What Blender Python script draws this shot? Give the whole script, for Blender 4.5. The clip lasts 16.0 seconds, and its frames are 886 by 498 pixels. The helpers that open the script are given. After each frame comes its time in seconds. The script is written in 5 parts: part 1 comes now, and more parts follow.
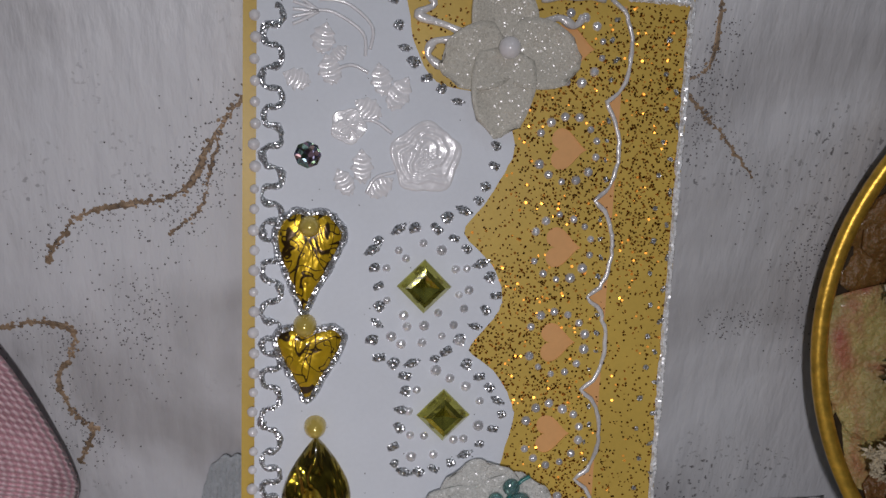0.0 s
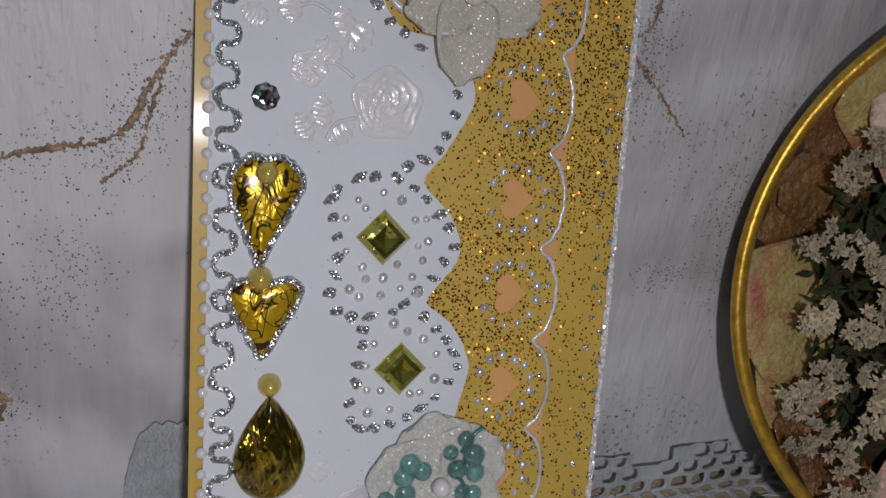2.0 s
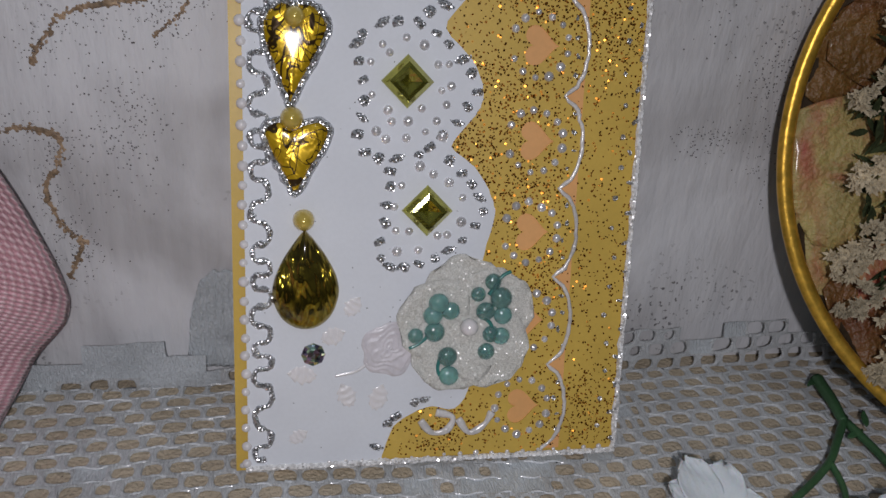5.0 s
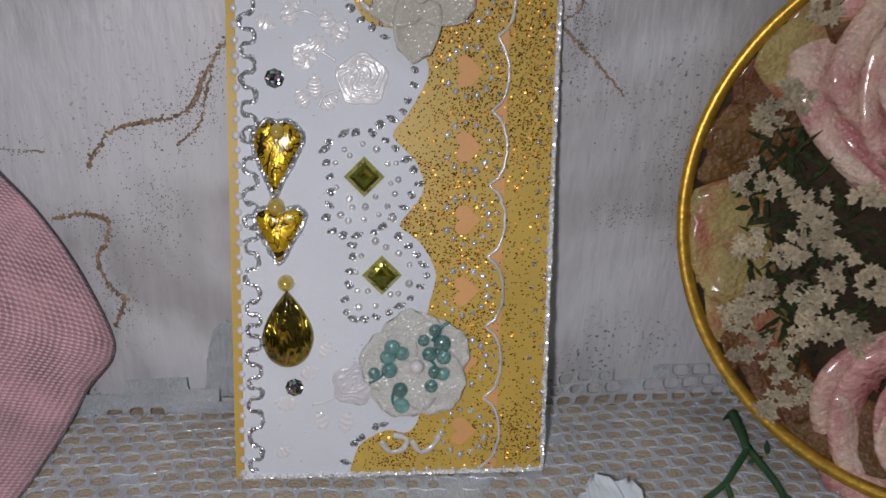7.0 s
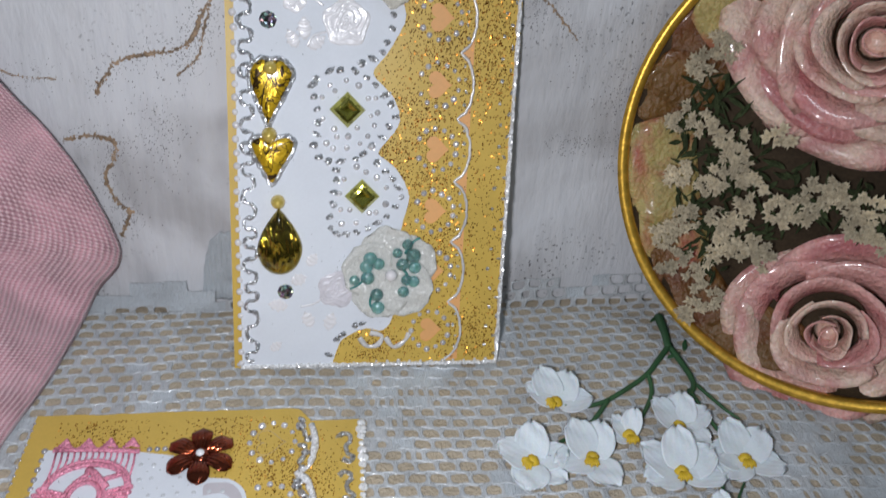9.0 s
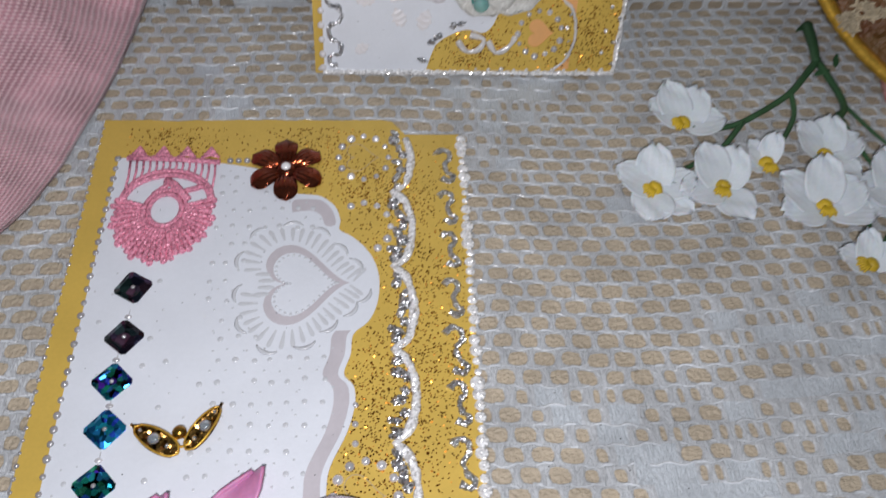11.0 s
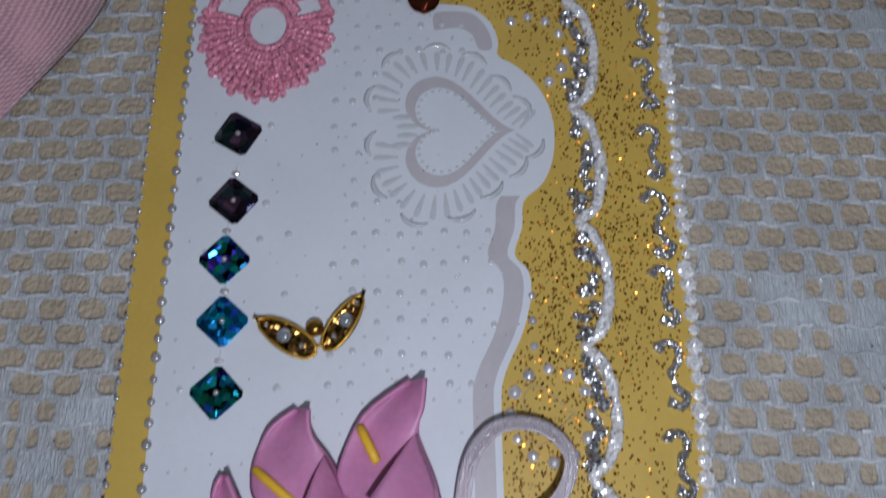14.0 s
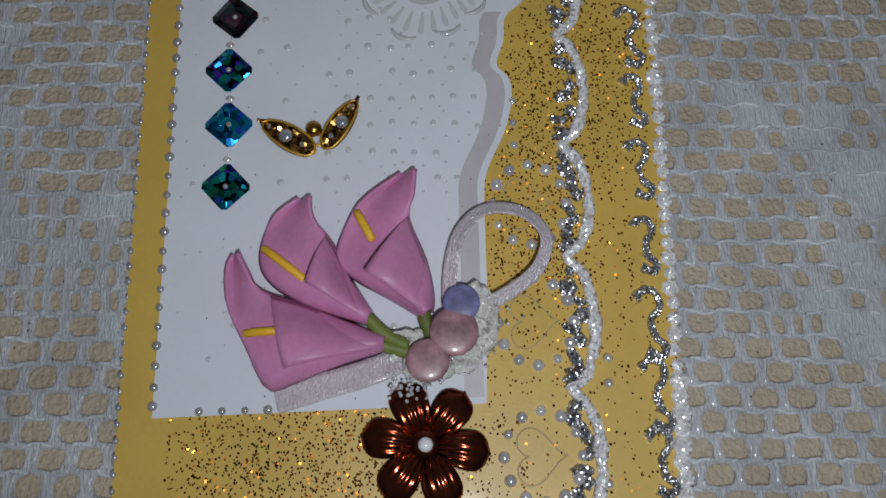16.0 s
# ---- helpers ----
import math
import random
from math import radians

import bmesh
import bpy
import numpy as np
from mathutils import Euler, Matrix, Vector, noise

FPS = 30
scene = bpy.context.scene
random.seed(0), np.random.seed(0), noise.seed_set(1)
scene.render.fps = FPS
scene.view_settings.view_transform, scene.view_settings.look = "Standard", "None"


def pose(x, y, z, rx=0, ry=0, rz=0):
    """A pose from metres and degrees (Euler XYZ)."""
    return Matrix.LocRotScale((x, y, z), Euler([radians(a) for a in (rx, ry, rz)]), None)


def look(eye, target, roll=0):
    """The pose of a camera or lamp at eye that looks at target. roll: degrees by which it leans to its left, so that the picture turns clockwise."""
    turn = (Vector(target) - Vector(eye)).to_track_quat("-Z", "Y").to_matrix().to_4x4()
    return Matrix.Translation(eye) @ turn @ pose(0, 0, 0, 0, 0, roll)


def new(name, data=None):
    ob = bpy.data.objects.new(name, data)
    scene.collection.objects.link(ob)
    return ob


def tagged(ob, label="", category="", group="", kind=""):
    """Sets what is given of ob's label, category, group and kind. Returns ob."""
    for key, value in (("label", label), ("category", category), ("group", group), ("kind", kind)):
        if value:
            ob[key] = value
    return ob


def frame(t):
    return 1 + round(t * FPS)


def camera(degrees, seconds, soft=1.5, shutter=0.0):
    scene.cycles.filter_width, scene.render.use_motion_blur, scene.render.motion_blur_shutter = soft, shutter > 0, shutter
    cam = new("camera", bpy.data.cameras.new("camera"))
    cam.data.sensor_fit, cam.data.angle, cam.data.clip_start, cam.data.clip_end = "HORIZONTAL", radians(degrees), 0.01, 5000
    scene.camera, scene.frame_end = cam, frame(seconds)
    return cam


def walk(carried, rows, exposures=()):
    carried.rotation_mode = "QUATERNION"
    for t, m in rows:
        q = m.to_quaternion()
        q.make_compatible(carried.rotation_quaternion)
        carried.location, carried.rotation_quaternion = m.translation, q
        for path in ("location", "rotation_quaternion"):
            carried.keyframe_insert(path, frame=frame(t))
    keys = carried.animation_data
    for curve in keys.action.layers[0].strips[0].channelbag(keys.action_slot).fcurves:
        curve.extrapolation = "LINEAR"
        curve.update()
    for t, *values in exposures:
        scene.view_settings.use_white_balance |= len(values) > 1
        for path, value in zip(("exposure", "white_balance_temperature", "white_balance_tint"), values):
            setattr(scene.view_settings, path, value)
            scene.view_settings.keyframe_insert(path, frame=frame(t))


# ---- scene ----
# Handmade greeting cards on a lace tablecloth before a marbled board.
cam = camera(58.54, 16.0, shutter=0.4)
PATH = [
    (0.0, -0.03, -0.1242, 0.1866, 62.37, -4.59, -6.85),
    (0.5, -0.0379, -0.1223, 0.1849, 62.41, -6.05, -9.86),
    (1.0, -0.0435, -0.1216, 0.1828, 62.56, -7.19, -12.27),
    (1.5, -0.0492, -0.1206, 0.18, 62.45, -8.47, -14.71),
    (2.0, -0.0531, -0.1204, 0.1757, 62.34, -9.43, -16.46),
    (2.5, -0.056, -0.1205, 0.1708, 61.92, -10.06, -17.57),
    (3.0, -0.0591, -0.12, 0.1658, 60.83, -10.54, -18.37),
    (3.5, -0.0558, -0.1251, 0.1613, 59.9, -9.8, -17.0),
    (4.0, -0.0507, -0.1309, 0.1574, 58.82, -8.72, -14.95),
    (4.2, -0.0476, -0.1341, 0.1556, 58.62, -8.09, -13.81),
    (6.3, -0.0102, -0.1724, 0.1731, 61.19, -1.82, -4.01),
    (6.5, -0.0075, -0.1778, 0.178, 61.45, -1.76, -3.81),
    (7.0, -0.0089, -0.1954, 0.1901, 62.08, -2.63, -5.22),
    (7.5, -0.0106, -0.2106, 0.2012, 62.06, -3.43, -6.43),
    (8.0, -0.015, -0.2224, 0.2111, 61.39, -4.28, -7.8),
    (8.2, -0.0158, -0.2242, 0.2164, 60.49, -4.55, -8.06),
    (10.3, -0.0259, -0.219, 0.2148, 42.09, -5.32, -5.2),
    (10.5, -0.0276, -0.2129, 0.2064, 39.88, -4.84, -4.79),
    (11.0, -0.0312, -0.1965, 0.1891, 33.97, -3.64, -3.5),
    (11.5, -0.0361, -0.1805, 0.1759, 28.97, -2.7, -2.39),
    (12.0, -0.0423, -0.1664, 0.1657, 25.23, -2.39, -1.88),
    (12.5, -0.0466, -0.1561, 0.1602, 22.48, -1.95, -1.69),
    (13.0, -0.0496, -0.1518, 0.1546, 21.13, -1.61, -1.48),
    (13.5, -0.0539, -0.1502, 0.1526, 20.82, -1.25, -1.18),
    (14.0, -0.057, -0.1568, 0.152, 18.03, -0.96, -1.03),
    (14.5, -0.0604, -0.1724, 0.1537, 15.11, -1.82, -1.32),
    (15.0, -0.0573, -0.1838, 0.1594, 12.95, -1.24, -1.29),
    (15.5, -0.0565, -0.1873, 0.1607, 12.09, -1.07, -1.42),
    (16.0, -0.0563, -0.1874, 0.1588, 13.45, -1.13, -1.67),
]
EXPOSURE = [(0.0, -0.20, 6500, 10.5), (2.0, -0.17, 6500, 10.5), (4.2, 0.02, 6500, 10.0), (6.4, -0.38, 6500, 10.0), (7.0, 0.04, 6500, 10.0), (7.5, 0.22, 6350, 10.0), (8.2, 0.36, 6250, 8.0), (10.4, 0.54, 6150, 5.0), (11.0, 0.25, 6450, 9.0), (12.0, -0.14, 6500, 10.0), (12.5, -0.25, 6350, 9.5),
            (13.0, -0.38, 6050, 9.0), (13.5, -0.50, 5900, 8.5), (14.0, -0.52, 5900, 8.0), (14.5, -0.72, 6150, 6.0), (15.0, -0.86, 6250, 5.0), (16.0, -0.76, 6200, 5.0)]
walk(cam, [(t, pose(*p)) for t, *p in PATH], EXPOSURE)

# ---- world and lamps ----
world = bpy.data.worlds.new("room")
scene.world = world
world.use_nodes = True
wn = world.node_tree
background = wn.nodes["Background"]
background.inputs[1].default_value = 0.13
# a dim room: pale ceiling above, darker towards the floor
coords, axes, shade = wn.nodes.new("ShaderNodeTexCoord"), wn.nodes.new("ShaderNodeSeparateXYZ"), wn.nodes.new("ShaderNodeValToRGB")
shade.color_ramp.elements[0].position, shade.color_ramp.elements[0].color = 0.0, (0.06, 0.06, 0.065, 1)
shade.color_ramp.elements[1].position, shade.color_ramp.elements[1].color = 0.75, (0.80, 0.90, 1.0, 1)
wn.links.new(coords.outputs["Generated"], axes.inputs[0])
wn.links.new(axes.outputs["Z"], shade.inputs["Fac"])
wn.links.new(shade.outputs["Color"], background.inputs[0])


def lamp(name, eye, target, size, watts, colour):
    data = bpy.data.lights.new(name, "AREA")
    data.shape, data.size, data.energy, data.color = "DISK", size, watts, colour
    ob = new(name, data)
    ob.matrix_world = look(eye, target)
    return ob


lamp("torch_lamp", (-0.040, -0.224, 0.206), (-0.025, -0.08, 0.03), 0.014, 0.40, (0.99, 0.955, 1.0))
# added weak fill from above, for glints on the lying card; no known source
lamp("room_lamp", (0.10, -0.30, 0.75), (0.0, -0.05, 0.0), 0.10, 0.22, (0.88, 0.94, 1.0))


# ---- materials ----
def material(name, base, rough=0.5, metal=0.0, vary=0.12, grain=900.0, blotch=60.0, bump=0.0, bump_scale=1500.0, coat=0.0, sheen=0.0,
             random_value=0.0, transmission=0.0, sub=0.0, deep=0.0006, stretch=None):
    """A principled material with colour variation at two scales and fine relief."""
    m = bpy.data.materials.new(name)
    m.use_nodes = True
    nt = m.node_tree
    p = nt.nodes["Principled BSDF"]
    tc = nt.nodes.new("ShaderNodeTexCoord")
    last = None
    for scale, amount in ((grain, vary * 0.5), (blotch, vary)):
        n = nt.nodes.new("ShaderNodeTexNoise")
        n.inputs["Scale"].default_value, n.inputs["Detail"].default_value = scale, 4
        nt.links.new(tc.outputs["Object"], n.inputs["Vector"])
        mr = nt.nodes.new("ShaderNodeMapRange")
        mr.inputs["From Min"].default_value, mr.inputs["From Max"].default_value = 0.3, 0.7
        mr.inputs["To Min"].default_value, mr.inputs["To Max"].default_value = 1 - amount, 1 + amount
        nt.links.new(n.outputs["Fac"], mr.inputs["Value"])
        if last is None:
            last = mr.outputs[0]
        else:
            mul = nt.nodes.new("ShaderNodeMath")
            mul.operation = "MULTIPLY"
            nt.links.new(last, mul.inputs[0])
            nt.links.new(mr.outputs[0], mul.inputs[1])
            last = mul.outputs[0]
    if random_value:
        oi = nt.nodes.new("ShaderNodeObjectInfo")
        mr = nt.nodes.new("ShaderNodeMapRange")
        mr.inputs["To Min"].default_value, mr.inputs["To Max"].default_value = 1 - random_value, 1 + random_value
        nt.links.new(oi.outputs["Random"], mr.inputs["Value"])
        mul = nt.nodes.new("ShaderNodeMath")
        mul.operation = "MULTIPLY"
        nt.links.new(last, mul.inputs[0])
        nt.links.new(mr.outputs[0], mul.inputs[1])
        last = mul.outputs[0]
    sc = nt.nodes.new("ShaderNodeVectorMath")
    sc.operation = "SCALE"
    sc.inputs[0].default_value = base
    nt.links.new(last, sc.inputs["Scale"])
    nt.links.new(sc.outputs[0], p.inputs["Base Color"])
    p.inputs["Roughness"].default_value, p.inputs["Metallic"].default_value = rough, metal
    p.inputs["Coat Weight"].default_value, p.inputs["Coat Roughness"].default_value = coat, 0.12
    p.inputs["Sheen Weight"].default_value = sheen
    p.inputs["Transmission Weight"].default_value = transmission
    if sub:
        p.inputs["Subsurface Weight"].default_value, p.inputs["Subsurface Scale"].default_value = sub, 0.002
    if bump:
        n = nt.nodes.new("ShaderNodeTexNoise")
        n.inputs["Scale"].default_value, n.inputs["Detail"].default_value = bump_scale, 3
        if stretch:
            mp = nt.nodes.new("ShaderNodeMapping")
            mp.inputs["Scale"].default_value = stretch
            n.inputs["Distortion"].default_value = 0.8
            nt.links.new(tc.outputs["Object"], mp.inputs["Vector"])
            nt.links.new(mp.outputs[0], n.inputs["Vector"])
        else:
            nt.links.new(tc.outputs["Object"], n.inputs["Vector"])
        b = nt.nodes.new("ShaderNodeBump")
        b.inputs["Strength"].default_value, b.inputs["Distance"].default_value = bump, deep
        nt.links.new(n.outputs["Fac"], b.inputs["Height"])
        nt.links.new(b.outputs[0], p.inputs["Normal"])
    return m


def glitter(name, base, cell, tilt, rough=0.22, metal=1.0, dark=0.35, hue=0.0, alpha=1.0):
    """Small flakes: every cell has its own brightness and its own facing."""
    m = bpy.data.materials.new(name)
    m.use_nodes = True
    nt = m.node_tree
    p = nt.nodes["Principled BSDF"]
    tc, vo = nt.nodes.new("ShaderNodeTexCoord"), nt.nodes.new("ShaderNodeTexVoronoi")
    vo.inputs["Scale"].default_value = cell
    nt.links.new(tc.outputs["Object"], vo.inputs["Vector"])
    sep = nt.nodes.new("ShaderNodeSeparateColor")
    nt.links.new(vo.outputs["Color"], sep.inputs[0])
    mr = nt.nodes.new("ShaderNodeMapRange")
    mr.inputs["To Min"].default_value, mr.inputs["To Max"].default_value = dark, 1.25
    nt.links.new(sep.outputs[2], mr.inputs["Value"])
    sc = nt.nodes.new("ShaderNodeVectorMath")
    sc.operation = "SCALE"
    sc.inputs[0].default_value = base
    nt.links.new(mr.outputs[0], sc.inputs["Scale"])
    if hue:
        hs = nt.nodes.new("ShaderNodeHueSaturation")
        add = nt.nodes.new("ShaderNodeMath")
        add.operation = "MULTIPLY_ADD"
        add.inputs[1].default_value, add.inputs[2].default_value = hue, 0.5 - hue / 2
        nt.links.new(sep.outputs[0], add.inputs[0])
        nt.links.new(add.outputs[0], hs.inputs["Hue"])
        nt.links.new(sc.outputs[0], hs.inputs["Color"])
        nt.links.new(hs.outputs[0], p.inputs["Base Color"])
    else:
        nt.links.new(sc.outputs[0], p.inputs["Base Color"])
    sub_ = nt.nodes.new("ShaderNodeVectorMath")
    sub_.operation = "MULTIPLY_ADD"
    sub_.inputs[1].default_value, sub_.inputs[2].default_value = (tilt, tilt, tilt), (-tilt / 2,) * 3
    nt.links.new(vo.outputs["Color"], sub_.inputs[0])
    geo = nt.nodes.new("ShaderNodeNewGeometry")
    ad = nt.nodes.new("ShaderNodeVectorMath")
    nt.links.new(geo.outputs["Normal"], ad.inputs[0])
    nt.links.new(sub_.outputs[0], ad.inputs[1])
    nz = nt.nodes.new("ShaderNodeVectorMath")
    nz.operation = "NORMALIZE"
    nt.links.new(ad.outputs[0], nz.inputs[0])
    nt.links.new(nz.outputs[0], p.inputs["Normal"])
    p.inputs["Roughness"].default_value, p.inputs["Metallic"].default_value = rough, metal
    p.inputs["Alpha"].default_value = alpha
    return m


WHITE_CARD = material("white_card", (0.72, 0.755, 0.81), 0.62, vary=0.03, bump=0.08)
GOLD_CARD = material("gold_card", (0.63, 0.43, 0.085), 0.42, vary=0.06, bump=0.06, coat=0.15)
PEACH_CARD = material("peach_card", (0.80, 0.42, 0.16), 0.5, vary=0.05, bump=0.05)
CARD_CORE = material("card_core", (0.55, 0.42, 0.22), 0.6)
RELIEF = material("pearly_relief", (0.80, 0.79, 0.81), 0.32, vary=0.05, bump=0.35, bump_scale=500, coat=1.0)
LINE = material("white_relief_line", (0.72, 0.70, 0.69), 0.22, metal=0.15, vary=0.25, bump=0.25, bump_scale=900, coat=0.5)
PRINT_GREY = material("mauve_print", (0.54, 0.51, 0.54), 0.4, vary=0.06, coat=0.2)
PRINT_SOFT = material("pale_grey_print", (0.59, 0.61, 0.64), 0.25, vary=0.06, coat=0.5)
PRINT_PINK = material("pale_pink_print", (0.64, 0.62, 0.66), 0.4, vary=0.12, blotch=200, coat=0.1)
SILVER = glitter("silver_glitter", (0.86, 0.87, 0.90), 4200, 1.3, rough=0.28, dark=0.3)
SILVER_LINE = glitter("silver_white_glitter", (0.95, 0.95, 0.95), 1800, 0.9, rough=0.2, metal=0.25, dark=0.7)
GOLD_FLAKE = material("gold_flakes", (0.36, 0.13, 0.018), 0.26, metal=1.0, vary=0.4, grain=4000)
BLACK_FLAKE = material("dark_flakes", (0.03, 0.03, 0.035), 0.4, metal=0.5)
PEARL = material("white_pearl", (0.76, 0.74, 0.75), 0.16, vary=0.05, coat=0.8, random_value=0.06)
GREY_PEARL = material("silvery_pearl", (0.50, 0.49, 0.50), 0.2, metal=0.45, vary=0.08, coat=0.6, random_value=0.12)
YELLOW_PEARL = material("yellow_pearl", (0.62, 0.47, 0.10), 0.22, metal=0.25, vary=0.08, coat=0.8)
CLEAR_BEAD = material("clear_resin_dot", (0.82, 0.81, 0.83), 0.16, metal=0.55, vary=0.1, coat=1.0, bump=0.4, bump_scale=800, random_value=0.2)
OLIVE_GEM = material("olive_rhinestone", (0.40, 0.38, 0.06), 0.08, metal=0.9, vary=0.25, blotch=400, bump=0.3, bump_scale=200, coat=0.5, deep=0.001)
DARK_GEM = material("smoky_olive_gem", (0.27, 0.20, 0.02), 0.09, metal=0.95, vary=0.5, blotch=200, bump=1.0, bump_scale=85, coat=0.8, deep=0.006, stretch=(1.5, 0.6, 1))
HOLO = glitter("holographic_sequin", (0.04, 0.42, 0.90), 640, 0.7, rough=0.28, dark=0.08, hue=0.12)
HOLO_MIX = glitter("rainbow_holographic_sequin", (0.04, 0.42, 0.60), 760, 0.9, rough=0.25, dark=-0.15, hue=0.3)
HOLO_GREY = glitter("silvery_holographic_stone", (0.46, 0.58, 0.70), 1000, 0.8, rough=0.25, dark=0.06, hue=0.9)
HOLO_DARK = glitter("dark_holographic_sequin", (0.09, 0.07, 0.13), 420, 0.5, rough=0.15, dark=0.2, hue=0.5)
COPPER = material("copper_foil", (0.23, 0.04, 0.011), 0.16, metal=1.0, vary=0.2, bump=0.12, bump_scale=700, coat=0.5)
TULLE = glitter("glittery_cream_fabric", (0.66, 0.63, 0.55), 3600, 0.7, rough=0.2, metal=0.0, dark=0.92, alpha=0.76)
TULLE_WHITE = glitter("glittery_white_fabric", (0.70, 0.70, 0.66), 3600, 0.7, rough=0.2, metal=0.0, dark=0.92, alpha=0.76)
TEAL = material("teal_bead", (0.30, 0.60, 0.57), 0.06, transmission=0.7, vary=0.2, coat=1.0, random_value=0.25, sub=0.2)
TEAL_LEAF = material("dark_teal_wire", (0.03, 0.20, 0.18), 0.3, coat=0.5)
LILAC = material("mauve_pink_clay", (0.58, 0.235, 0.43), 0.42, vary=0.12, blotch=120, bump=0.08, sub=0.15)
SPADIX = material("yellow_clay", (0.85, 0.50, 0.03), 0.5, vary=0.1)
STEM_GREEN = material("olive_green_stem", (0.16, 0.20, 0.04), 0.5, vary=0.25)
LEAF_GREEN = material("dark_green_plastic", (0.045, 0.12, 0.05), 0.45, vary=0.25)
SATIN = material("white_satin_twill", (0.86, 0.79, 0.86), 0.24, metal=0.3, vary=0.1, grain=2600, bump=1.0, bump_scale=1300, coat=0.3, deep=0.0007, stretch=(2.4, 0.7, 1))
CROCHET = glitter("pink_crochet_thread", (0.80, 0.30, 0.42), 2200, 0.8, rough=0.35, metal=0.1, dark=0.6)
ANTIQUE = material("antique_gold_metal", (0.45, 0.25, 0.05), 0.25, metal=1.0, vary=0.3, bump=0.3, bump_scale=900)
WING = glitter("gold_pave_metal", (0.40, 0.22, 0.06), 1300, 1.0, rough=0.25, dark=0.12)
CRYSTAL = material("white_crystal", (0.88, 0.89, 0.90), 0.12, vary=0.1, coat=1.0)
RHINE = material("clear_rhinestone", (0.75, 0.80, 0.85), 0.05, metal=0.8, vary=0.2, coat=1.0)
BEAD_MIX = material("dusty_pink_glass", (0.40, 0.22, 0.25), 0.38, vary=0.4, blotch=260, coat=0.15, transmission=0.2)
BEAD_BLUE = material("violet_blue_glass", (0.19, 0.19, 0.38), 0.38, vary=0.4, blotch=260, coat=0.15, transmission=0.2)
BEAD_CLEAR = material("clear_seed_bead", (0.82, 0.81, 0.83), 0.12, vary=0.15, coat=0.6, transmission=0.55)
DAISY = material("white_silk_petal", (0.72, 0.76, 0.80), 0.55, vary=0.05, bump=0.15, bump_scale=1200, sub=0.1)
DAISY_EYE = material("mustard_flower_eye", (0.62, 0.42, 0.02), 0.5, vary=0.2, bump=0.4, bump_scale=1500)
LACE_CORD = material("white_lace_cord", (0.62, 0.65, 0.68), 0.34, vary=0.30, grain=900, bump=0.8, bump_scale=1500, coat=0.5)
LACE_SOLID = material("close_white_lace_thread", (0.61, 0.66, 0.70), 0.45, vary=0.14, grain=2500, bump=1.0, bump_scale=900, sheen=0.2, coat=0.2, deep=0.001, stretch=(2.6, 0.5, 1))
LACE = material("white_lace_thread", (0.59, 0.615, 0.635), 0.42, vary=0.16, grain=2500, bump=1.0, bump_scale=900, sheen=0.2, coat=0.25, deep=0.001, stretch=(2.6, 0.5, 1))
TABLE = material("beige_underlay", (0.50, 0.42, 0.31), 0.5, vary=0.14, grain=700, bump=0.9, bump_scale=900, coat=0.3, deep=0.0012)
RIM_GOLD = material("worn_gold_paint", (0.72, 0.43, 0.06), 0.36, metal=0.7, vary=0.25, blotch=250, bump=0.25, bump_scale=500)
CRACK = material("brown_gold_vein", (0.31, 0.22, 0.14), 0.5, metal=0.25, vary=0.5, blotch=220, bump=0.6, bump_scale=900)
SPECK = material("dark_paint_speck", (0.11, 0.10, 0.105), 0.7, vary=0.4)
CREAM_BLOOM = material("cream_dried_blossom", (0.62, 0.54, 0.39), 0.8, vary=0.3, random_value=0.12, bump=0.3, bump_scale=1500)
MOSS = material("dark_dried_foliage", (0.045, 0.058, 0.026), 0.9, vary=0.4, blotch=200)
BOX_INSIDE = material("dark_brown_lining", (0.05, 0.034, 0.020), 0.7, vary=0.4)


for dull in (MOSS, BOX_INSIDE):
    dull.node_tree.nodes["Principled BSDF"].inputs["Specular IOR Level"].default_value = 0.12


def rose_material(name, outer, inner, scale, gloss=1.0, rough=0.24):
    """Petals with darker pink veins and edges, glossy as varnished."""
    m = material(name, outer, rough, vary=0.2, blotch=90, bump=0.9, bump_scale=520, coat=gloss, sub=0.1, deep=0.0016)
    nt = m.node_tree
    p = nt.nodes["Principled BSDF"]
    src = p.inputs["Base Color"].links[0].from_socket
    tc, n = nt.nodes.new("ShaderNodeTexCoord"), nt.nodes.new("ShaderNodeTexNoise")
    n.inputs["Scale"].default_value, n.inputs["Detail"].default_value, n.inputs["Distortion"].default_value = scale, 5, 1.2
    nt.links.new(tc.outputs["Object"], n.inputs["Vector"])
    cr = nt.nodes.new("ShaderNodeValToRGB")
    cr.color_ramp.elements[0].position, cr.color_ramp.elements[1].position = 0.46, 0.74
    nt.links.new(n.outputs["Fac"], cr.inputs["Fac"])
    mx = nt.nodes.new("ShaderNodeMix")
    mx.data_type = "RGBA"
    nt.links.new(cr.outputs["Color"], mx.inputs["Factor"])
    nt.links.new(src, mx.inputs["A"])
    mx.inputs["B"].default_value = (*inner, 1)
    nt.links.new(mx.outputs["Result"], p.inputs["Base Color"])
    return m


